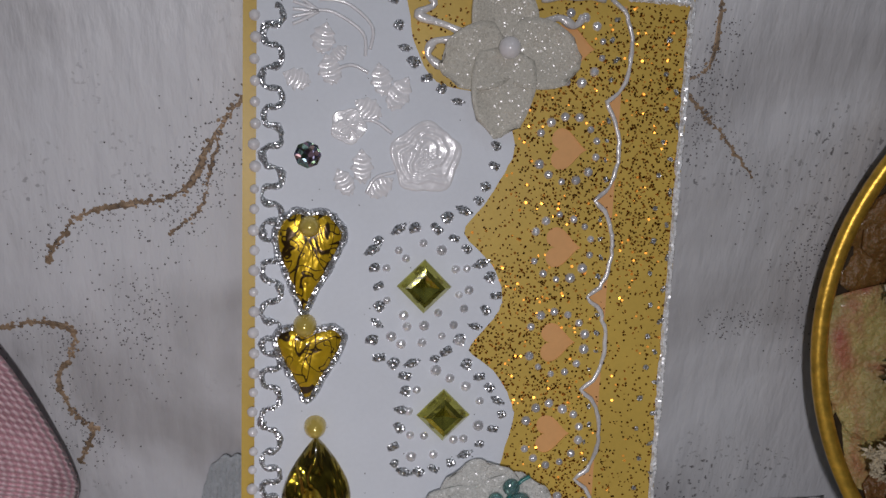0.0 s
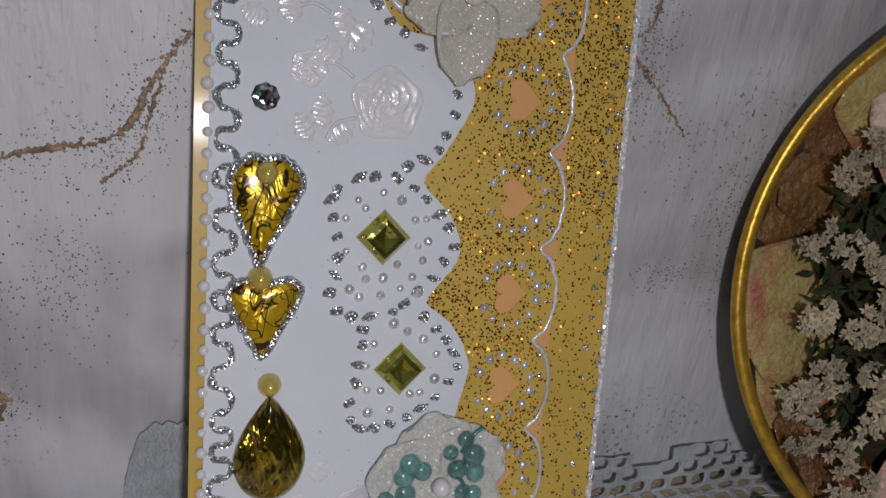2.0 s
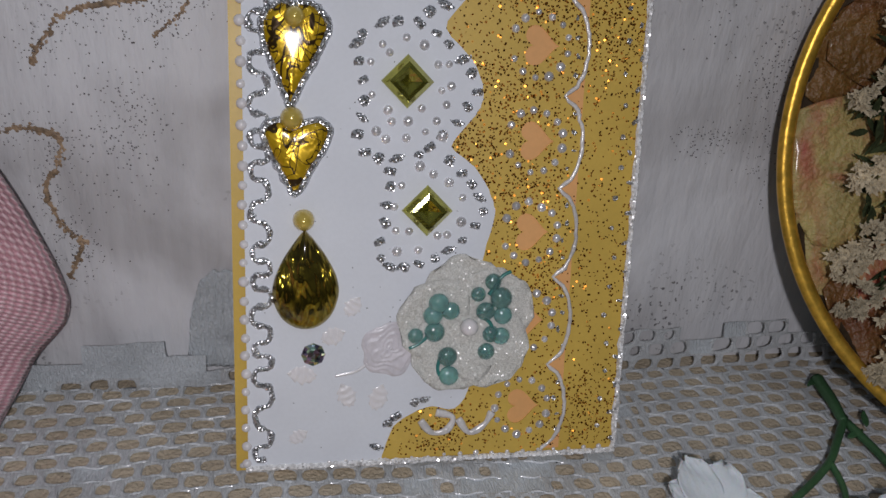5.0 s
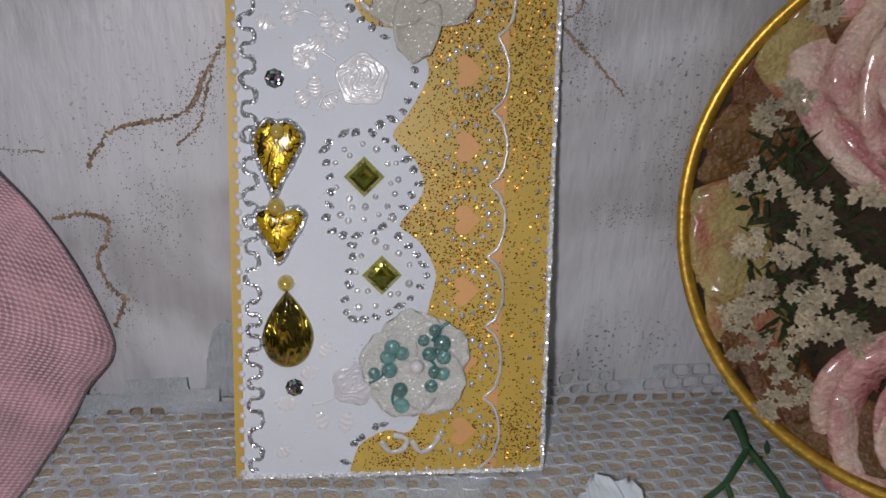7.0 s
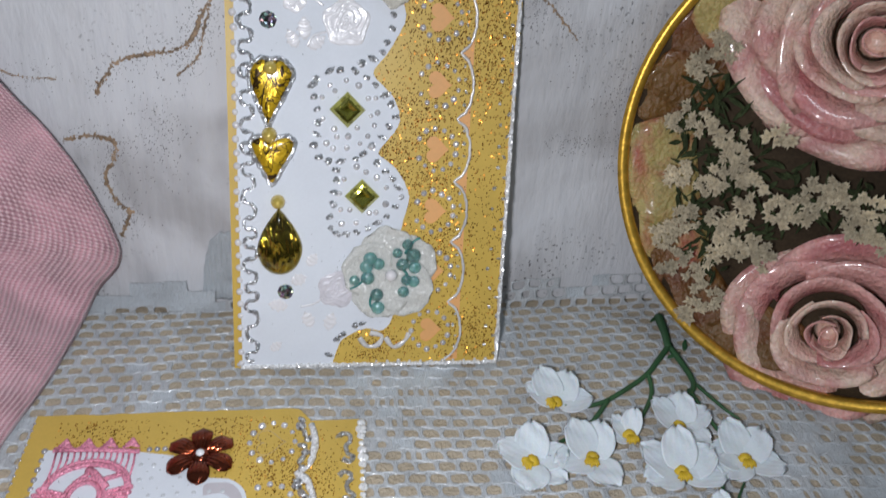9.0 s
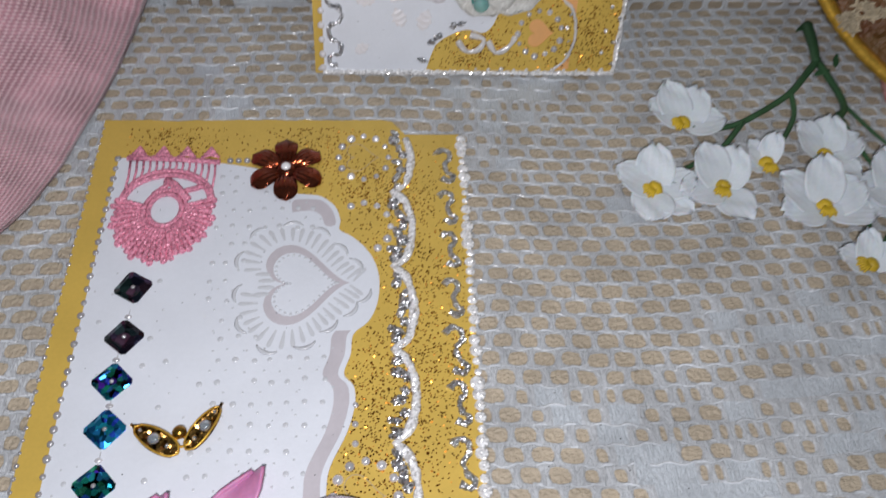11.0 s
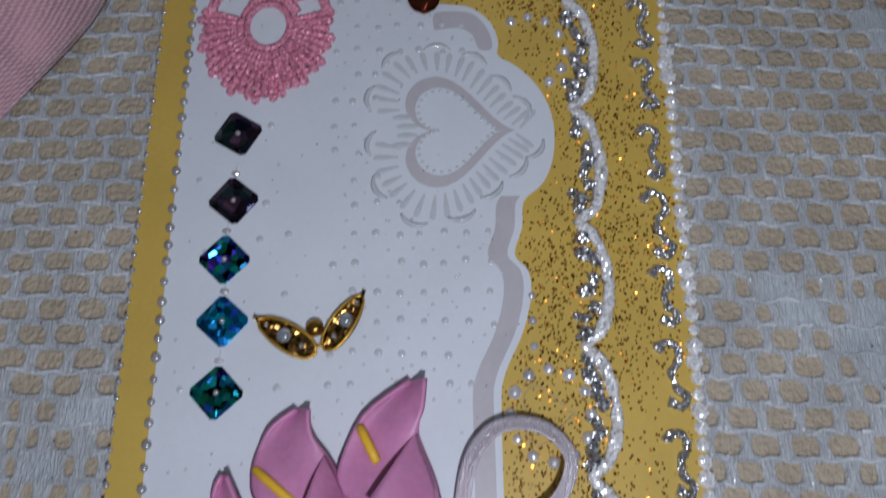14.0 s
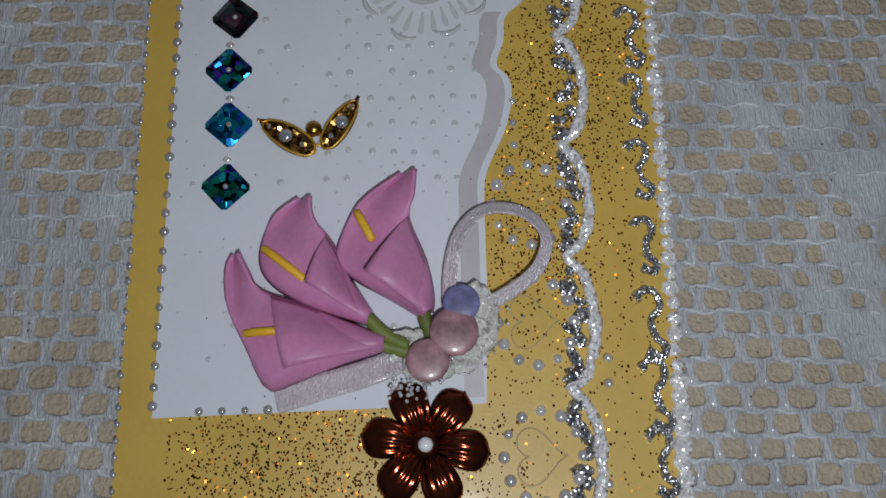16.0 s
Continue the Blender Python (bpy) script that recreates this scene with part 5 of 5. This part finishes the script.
        return ob

    lily([(-81.4, -139.2), (-86.2, -143), (-88.2, -150), (-87, -155.5), (-80, -160.5), (-67.2, -165)], [(-78.0, -139.8), (-77.6, -144), (-74.2, -149.6), (-71, -156.5), (-66.8, -163.5)], (-78.9, -158.0), 3.6, ((-88.0, -149.8), (-79.0, -157.0)), 0.42)
    lily([(-60.6, -134.3), (-69.2, -140.8), (-73.3, -151.5), (-70, -155.8), (-63, -159.8), (-56.3, -164)], [(-57, -134.6), (-57.6, -140), (-58.9, -144.6), (-56, -153), (-54.8, -160), (-55.2, -163.2)], (-67.6, -156.0), 3.6, ((-69.4, -142.8), (-66.0, -149.4)), 0.38)
    lily([(-94.2, -150.7), (-95.5, -154.0), (-94.7, -161.7), (-90.5, -169), (-86.4, -177), (-81.9, -176), (-73, -172.8), (-64.3, -170.2)], [(-92.0, -150.9), (-90, -155), (-87.5, -159), (-80, -161.5), (-72, -165), (-64, -168.6)], (-82.6, -174.2), 3.8, ((-91.2, -166.8), (-82.6, -166.6)), 0.45)
    for pts in (((-67.5, -164), (-64, -167.5), (-59.5, -170)), ((-64.5, -169.7), (-61.5, -170.6), (-58, -171.5)), ((-56.3, -163.4), (-56, -165.5), (-55, -168))):
        part("stem", tube([(x, y, 4.2) for x, y in smooth_line(pts, 5)], 1.35, 8), STEM_GREEN, card, smooth=True)
    # ribbon: a tail and a loop
    def ribbon(pts, width, name, lean=1.0):
        ps = smooth_line([Vector(p) for p in pts], 10)
        ps = [Vector(p) for p in ps]

        def fn(u, v):
            f = v * (len(ps) - 1)
            i = min(int(f), len(ps) - 2)
            p = ps[i].lerp(ps[i + 1], f - i)
            d = (ps[i + 1] - ps[i]).normalized()
            s = d.cross(Vector((0, 0, 1))).normalized()
            s = (s * math.cos(lean) + Vector((0, 0, 1)) * math.sin(lean))
            q = p + s * ((u - 0.5) * width)
            return (q.x, q.y, q.z + 0.12 * math.cos(u * 6.28))
        part(name, sheet(fn, 5, len(ps) - 1, 0.3), SATIN, card, "white satin ribbon", smooth=True)

    ribbon([(-85.2, -179.6, 2.6), (-76, -177.2, 4.0), (-67, -174.8, 4.4), (-60, -172, 4.0)], 5.2, "ribbon_tail", 0.15)
    ribbon([(-51.2, -164, 4.2), (-51.2, -156.6, 4.6), (-49.4, -148.8, 4.9), (-45.6, -144.0, 5.0), (-40.6, -142.6, 5.0), (-35, -144.2, 5.0), (-31.4, -149, 5.0), (-33.4, -155.2, 4.8), (-39, -159.8, 4.6), (-46, -163.2, 4.4)], 2.9, "ribbon_loop", 0.45)
    # beads over the stems
    for x, y, r, mat, label in ((-49.0, -162.0, 4.0, BEAD_BLUE, "flat violet-blue glass bead"), (-50.6, -167.6, 5.2, BEAD_MIX, "flat dusty pink glass bead"), (-55.8, -173.0, 4.6, BEAD_MIX, "flat dusty pink glass bead")):
        part("large_bead", ball(x, y, 5.9, r * 0.92, 0.14, 18), mat, card, label, smooth=True)
    for k in range(9):
        a, t = k * 0.72 + 0.2, k / 8
        part("frayed_net", sheet(turned(petal(rng.uniform(6.5, 9.0), rng.uniform(6, 8.5), 0.9, rng.uniform(1.0, 2.6), 0.9, 0.6, 0.5, k * 2.3, 0.35), -57.5 + 9.5 * t, -173.5 + 7.5 * t, 2.6 + 0.12 * k, a), 14, 8, 0.2), TULLE_WHITE, card, "frayed white net round the beads" if k == 0 else "", smooth=True)
    bm = bmesh.new()
    for k in range(420):
        s = rng.random()
        x, y = -61 + 19 * s + rng.gauss(0, 1.9), -177 + 13 * s + rng.gauss(0, 2.4)
        bmesh.ops.create_icosphere(bm, subdivisions=1, radius=rng.uniform(0.3, 0.5) * MM, matrix=Matrix.Translation((x * MM, y * MM, rng.uniform(2.4, 5.4) * MM)))
    tagged(part("seed_beadwork", bm, BEAD_CLEAR, card, "cluster of clear seed beads and frayed net", smooth=True), kind="stuff")

    # copper flowers
    for fx, fy, r, turn in ((-57.1, -42.3, 11.8, 0.03), (-56.6, -188.6, 12.6, 0.36)):
        f = part("copper_flower", dome(fx, fy, 1.9, 3.4, 3.4, 1.8, seg=14), COPPER, card, "six-petalled copper foil flower", smooth=True)
        for k in range(6):
            a = turn + k * math.pi / 3

            def fn(u, v):
                w = 2 * u - 1
                half = r * 0.30 * (0.30 + 0.70 * math.sin(math.pi * (0.02 + 0.74 * v)) ** 0.9) * (math.sqrt(max(0, 1 - max(0, (v - 0.72) / 0.28) ** 2)) if v > 0.72 else 1)
                return (w * half, 1.6 + (r - 1.6) * v, 0.5 + 1.6 * math.sin(math.pi * v) - 0.8 * w * w + 0.28 * math.sin(w * 15) * max(0, 1 - v / 0.75))
            part("petal", sheet(turned(fn, fx, fy, 1.9, a), 26, 12, 0.25), COPPER, f, smooth=True)
        part("centre_stone", dome(fx, fy, 3.4, 1.5, 1.5, 1.1, seg=9), CRYSTAL, f, smooth=True)
    return card


lying_card()


# ---- round box with dried flowers ----
def flower_box():
    box = new("round_flower_box")
    box.matrix_basis = pose(0.1755, -0.0070, 0.0950, 73.7, 0, -31.6)
    tagged(box, "round gold-rimmed box of pink roses and dried blossom leaning upright", "flower box")
    R = 91.8
    bm = bmesh.new()
    prof = [(R - 4.2, -1.5), (R - 3.2, 0.2), (R - 1.6, 0.7), (R - 0.3, 0.1), (R, -1.6), (R - 1.2, -4.2), (R - 4.0, -4.4)]
    n = 120
    rings = [[bm.verts.new((r * math.cos(2 * math.pi * k / n) * MM, r * math.sin(2 * math.pi * k / n) * MM, z * MM)) for r, z in prof] for k in range(n)]
    for k in range(n):
        a, b = rings[k], rings[(k + 1) % n]
        for j in range(len(prof)):
            i = (j + 1) % len(prof)
            bm.faces.new((a[j], b[j], b[i], a[i]))
    bmesh.ops.recalc_face_normals(bm, faces=bm.faces[:])
    part("rim", bm, RIM_GOLD, box, "worn gold rim", smooth=True)
    bm = bmesh.new()
    prof = [(R - 3.0, -3.6), (R - 10, -9), (R - 17, -15), (R - 17.5, -18.4), (R - 12, -15), (R - 3.5, -5)]
    rings = [[bm.verts.new((r * math.cos(2 * math.pi * k / n) * MM, r * math.sin(2 * math.pi * k / n) * MM, z * MM)) for r, z in prof] for k in range(n)]
    for k in range(n):
        a, b = rings[k], rings[(k + 1) % n]
        for j in range(len(prof)):
            i = (j + 1) % len(prof)
            bm.faces.new((a[j], b[j], b[i], a[i]))
    bmesh.ops.recalc_face_normals(bm, faces=bm.faces[:])
    part("side", bm, BOX_INSIDE, box, smooth=True)
    part("base", plate([[((R - 19) * math.cos(k * 0.0785), (R - 19) * math.sin(k * 0.0785)) for k in range(80)]], -18.5, -14), BOX_INSIDE, box)
    # petals tucked in along the side
    for k, (deg, l, w, pale) in enumerate(((100, 24, 50, 0), (122, 26, 48, 0), (143, 24, 40, 1), (160, 27, 44, 0), (174, 20, 30, 0), (196, 26, 42, 1), (213, 25, 40, 1), (232, 20, 40, 0), (250, 22, 46, 0))):
        a, r0 = radians(deg), 88.5 - l
        part("lining_petal", sheet(turned(petal(l, w, 1.2, 8.5, 1.0, 0.6, 0.7, k, 0.25), r0 * math.cos(a), r0 * math.sin(a), -13 + 0.5 * (k % 3), a - math.pi / 2 + rng.uniform(-0.25, 0.25)), 10, 10, 0.5), PALE_PETAL if pale else AMBER_PETAL, box, "yellowish petal streaked with pink" if pale else "amber-brown dried petal", smooth=True)

    def bloom(cx, cy, rad, name, label, top, rings_):
        core = part(name, ball(cx, cy, top - rad * 0.34, rad * 0.13, 1.3, 14), ROSE, box, label, smooth=True)
        for i, (f, n_) in enumerate(rings_):
            for k in range(n_):
                a = 2 * math.pi * (k + 0.41 * i) / n_ + rng.uniform(-0.15, 0.15)
                rr, span = rad * f * rng.uniform(0.95, 1.06), 2 * math.pi / n_ * rng.uniform(0.66, 0.82)
                hgt = top - rad * (0.06 * (f < 0.3) + 0.24 * f * f) + rng.uniform(-2.0, 2.0)
                lean, ph = rng.uniform(-0.17, 0.17), rng.uniform(0, 6)

                def fn(u, v, a=a, rr=rr, span=span, hgt=hgt, i=i, lean=lean, ph=ph):
                    w = 2 * u - 1
                    ang = a + w * span * (1 - 0.12 * v)
                    r = rr * (0.74 + 0.26 * v + lean * w + (0.05 + 0.012 * i) * v ** 3 - 0.08 * w * w * v) + (0.7 + 0.12 * i) * math.sin(w * 4 + ph) * v
                    z = hgt - rad * 0.24 * (1 - v) ** 1.3 - (2.0 + 0.5 * i) * w * w * v - 0.35 * i * v ** 4 + 0.7 * math.sin(w * 6 + ph) * v
                    return (cx + r * math.cos(ang), cy + r * math.sin(ang) * 0.96, z)
                part("petal", sheet(fn, 14, 8, 0.5), DEEP_ROSE if (i * 2 + k) % 5 in (1, 3) else ROSE, core, smooth=True)
        return core

    bloom(-16.0, 40.5, 42.0, "large_rose", "large open pink rose with a glossy varnish", 5.0, ((0.12, 2), (0.21, 3), (0.31, 3), (0.42, 4), (0.54, 4), (0.67, 4), (0.83, 5), (1.0, 5)))
    bloom(4.0, -64.0, 36.0, "small_rose", "pink rosebud half open with darker edges", 3.0, ((0.10, 2), (0.22, 3), (0.38, 3), (0.58, 3), (0.80, 4), (1.0, 4)))
    # foliage and dried blossom
    bm = bmesh.new()
    for k in range(1500):
        a, r = rng.uniform(0, 6.28), 71 * math.sqrt(rng.random())
        x, y = r * math.cos(a), r * math.sin(a)
        if (x + 15) ** 2 + (y - 40) ** 2 < 50 ** 2 or (x - 4) ** 2 + (y + 65) ** 2 < 44 ** 2:
            continue
        q = turned(petal(rng.uniform(4, 9), rng.uniform(0.8, 2.0), 0.3, rng.uniform(0, 6), 0.3), x, y, rng.uniform(-10, -2.5), rng.uniform(0, 6.28))
        sheet(q, 2, 4, 0.2, bm)
    tagged(part("foliage", bm, MOSS, box, "dark dried foliage"), kind="stuff")
    clumps = [(-69.9, 21.1), (-64.3, 27.3), (-71.4, 1.3), (-50.6, -2.9), (-53.4, -20.1), (-39.6, -17.2), (-67.3, -20.0), (-40.0, -27.7), (-57.5, -36.4), (-50.0, -52.4), (-42.3, -43.6), (-33.7, -39.2), (-26.7, -23.9), (-18.6, -19.8), (-36.5, 1.7), (-42.2, -62.9),
              (-59.1, -53.9), (0.7, -14.3), (-0.7, -22.8), (-9.4, -13.5), (-16.8, -12.0), (8.1, -22.1), (-28.1, -41.9), (-61.1, 54.7), (-60.7, 0.1), (-63, -44), (-46, -34), (-48, -10), (24, -18), (36, -30), (48, -14), (56, -40), (50, -56), (60, 8), (50, 30), (66, -14), (40, 8), (30, 0), (18, -12), (-46, -72)]
    for cx, cy in clumps:
        bm = bmesh.new()
        for k in range(rng.randint(12, 17)):
            a, d = rng.uniform(0, 6.28), 5.4 * math.sqrt(rng.random())
            x, y, z = cx + d * math.cos(a), cy + d * math.sin(a), 1.5 - 0.07 * d * d + rng.uniform(-2.0, 1.2)
            for j in range(22):
                q = turned(petal(rng.uniform(1.6, 2.9), rng.uniform(0.7, 1.2), 0.15, 0.3, 0.15), x, y, z, rng.uniform(0, 6.28), rng.uniform(-0.2, 1.45))
                sheet(q, 2, 2, 0.15, bm)
            dome(x, y, z, 0.7, 0.7, 0.9, 0, 6, 2, bm, 0.2)
        part("dried_blossom", bm, CREAM_BLOOM, box, "cream clump of small dried blossoms")
    # fine stalks between the clumps
    for (ax, ay), (bx, by) in zip(clumps[:26], clumps[3:29]):
        if math.hypot(ax - bx, ay - by) < 34:
            part("thin_stalk", tube(smooth_line([(ax, ay, -3), ((ax + bx) / 2 + rng.gauss(0, 3), (ay + by) / 2 + rng.gauss(0, 3), -5), (bx, by, -4)], 4), 0.35, 5), MOSS, box, smooth=True)
    return box


flower_box()


# ---- silk daisies on the lace ----
def daisy_spray():
    spray = new("daisy_spray")
    spray.matrix_basis = pose(0, 0, 0.0022)
    tagged(spray, "green stalk with small white silk daisies lying on the lace", "artificial flower")
    main = [(127.5, 23.5, 1.8), (126.5, 13, 1.7), (124.5, 4, 1.7)]
    for pts, r in ((main, 1.9), ([(126, 6, 1.7), (117, -4, 1.8), (109.6, -11.5, 1.8), (97, -20, 1.7), (85, -26, 1.6), (72, -27, 2)], 1.15), ([(110.5, -11, 1.8), (108, -22, 1.7), (99, -34.5, 1.5), (93, -40, 2)], 0.9),
                   ([(125.5, 4, 1.7), (127.5, -16, 1.7), (121, -25, 1.6), (114, -37, 2)], 1.2), ([(90, -24, 1.6), (79, -36, 1.5), (67, -43, 1.6), (57, -49, 2)], 0.9), ([(124, -20, 1.6), (128, -43, 1.6), (136, -50, 2)], 0.8),
                   ([(127.5, -16, 1.6), (134, -30, 1.6), (138, -36, 1.6)], 0.7), ([(120, -60, 1.2), (117, -70, 1.2), (115, -79, 1.2)], 0.7), ([(120.5, -72, 1.2), (127, -64, 1.3)], 0.5)):
        part("stalk", tube(smooth_line(pts, 6), lambda s, r=r: r * (1.1 - 0.35 * s), 8), LEAF_GREEN, spray, smooth=True)
    for x, y, a in ((128, 24, 2.2), (122, -2, -1.2), (131, 2, -0.4)):
        part("leaflet", sheet(turned(petal(7, 1.8, 0.3, 0.5, 0.1), x, y, 1.6, a), 3, 6, 0.4), LEAF_GREEN, spray, smooth=True)
    # x, y, size, the way the eye nods, the petals' directions in degrees
    heads = ((69.1, -25.6, 10.5, 200, (62, 108, 5, 150)), (53.9, -52.4, 10.8, 205, (88, 20, 315, 150, 250)), (75.3, -51.8, 10.6, 250, (70, 300, 120, 190)), (91.7, -42.6, 6.5, 280, (60, 130, 180)),
             (112.2, -39.4, 10.2, 250, (70, 20, 130, 300)), (105.2, -59.6, 11.6, 270, (140, 35, 195, 345, 90)), (130.5, -55.5, 11.0, 275, (100, 40, 160, 340, 220)), (111.8, -81.2, 7.5, 180, (95, 30, 160)))
    for x, y, r, nod, ways in heads:
        nod = radians(nod)
        bm = dome(x, y, 3.0, 2.1, 2.5, 2.2, nod, 12, 4, None, 0.12)
        for k in range(7):
            w = nod + (k - 3) * 0.22
            tube([(x + 1.2 * math.cos(w), y + 1.2 * math.sin(w), 4.2), (x + 3.0 * math.cos(w), y + 3.0 * math.sin(w), 4.1), (x + (4.2 + 0.5 * (k % 2)) * math.cos(w), y + (4.2 + 0.5 * (k % 2)) * math.sin(w), 3.4)], lambda g: 0.62 - 0.25 * g, 6, 0.8, bm)
        eye = part("daisy_head", bm, DAISY_EYE, spray, "white silk daisy with a mustard eye", smooth=True)
        for k, deg in enumerate(ways):
            w = radians(deg + rng.uniform(-6, 6))
            shape = petal(r * rng.uniform(1.2, 1.4), r * rng.uniform(1.12, 1.3), 0.8, rng.uniform(0.6, 2.0) + 6.0 * max(0, math.sin(w)), 0.5, 0.85, 0.22, k * 1.7, 0.5)

            def fn(u, v, shape=shape):
                a, b, c = shape(u, v)
                return (a, b - 0.07 * r * v ** 6 * math.cos((2 * u - 1) * 4.5), c + 0.16 * math.sin(u * 34) * v)
            part("petal", sheet(turned(fn, x, y, 1.5 + 0.35 * k, w - math.pi / 2), 16, 9, 0.2), DAISY, eye, smooth=True)
    return spray


daisy_spray()


# ---- pink gauze ----
def gauze():
    edge = [Vector(p) for p in smooth_line([(-141, 42, 125), (-121.4, 40, 94.5), (-106, 40, 68), (-94.2, 40, 28), (-104.5, 36, 11), (-110, 20, 3), (-114, -4, 2.2), (-118.5, -22, 2), (-124, -43, 2), (-133, -62, 2), (-155, -90, 2)], 6)]
    away = [Vector(p) for p in smooth_line([(-240, 50, 150), (-240, 48, 120), (-240, 42, 100), (-235, 30, 80), (-230, 10, 60), (-230, -20, 50), (-228, -40, 44), (-226, -60, 38), (-226, -80, 30), (-226, -100, 24), (-226, -120, 16)], 6)]

    def fn(u, v):
        f = v * (len(edge) - 1)
        i = min(int(f), len(edge) - 2)
        a, b = edge[i].lerp(edge[i + 1], f - i), away[i].lerp(away[i + 1], f - i)
        q = a.lerp(b, u)
        swell = 20 * math.sin(math.pi * min(1, u * 1.1)) ** 0.7 * math.sin(math.pi * (0.12 + 0.76 * v))
        fold = 4.6 * math.sin(v * 24 + u * 9 + 2 * noise.noise((u * 4, v * 5, 0))) * min(1, u * 6) + 1.4 * noise.noise((u * 12, v * 16, 4))
        return (q.x + 0.6 * fold, q.y - swell * 0.55 - fold * 0.5, max(q.z + swell * 0.5 + fold * 0.6, 1.6))
    bm = sheet(fn, 40, 90, 0.8)
    bm.verts.index_update()
    uv = bm.loops.layers.uv.new("weave")
    for f in bm.faces:
        for l in f.loops:
            k = l.vert.index // 2
            l[uv].uv = (k // 91 / 40 * 0.125, k % 91 / 90 * 0.26)
    ob = link("pink_gauze_cloth", bm, GAUZE, smooth=True)
    return tagged(ob, "crumpled pink gauze cloth with a silky sheen heaped by the board", "cloth")


gauze()
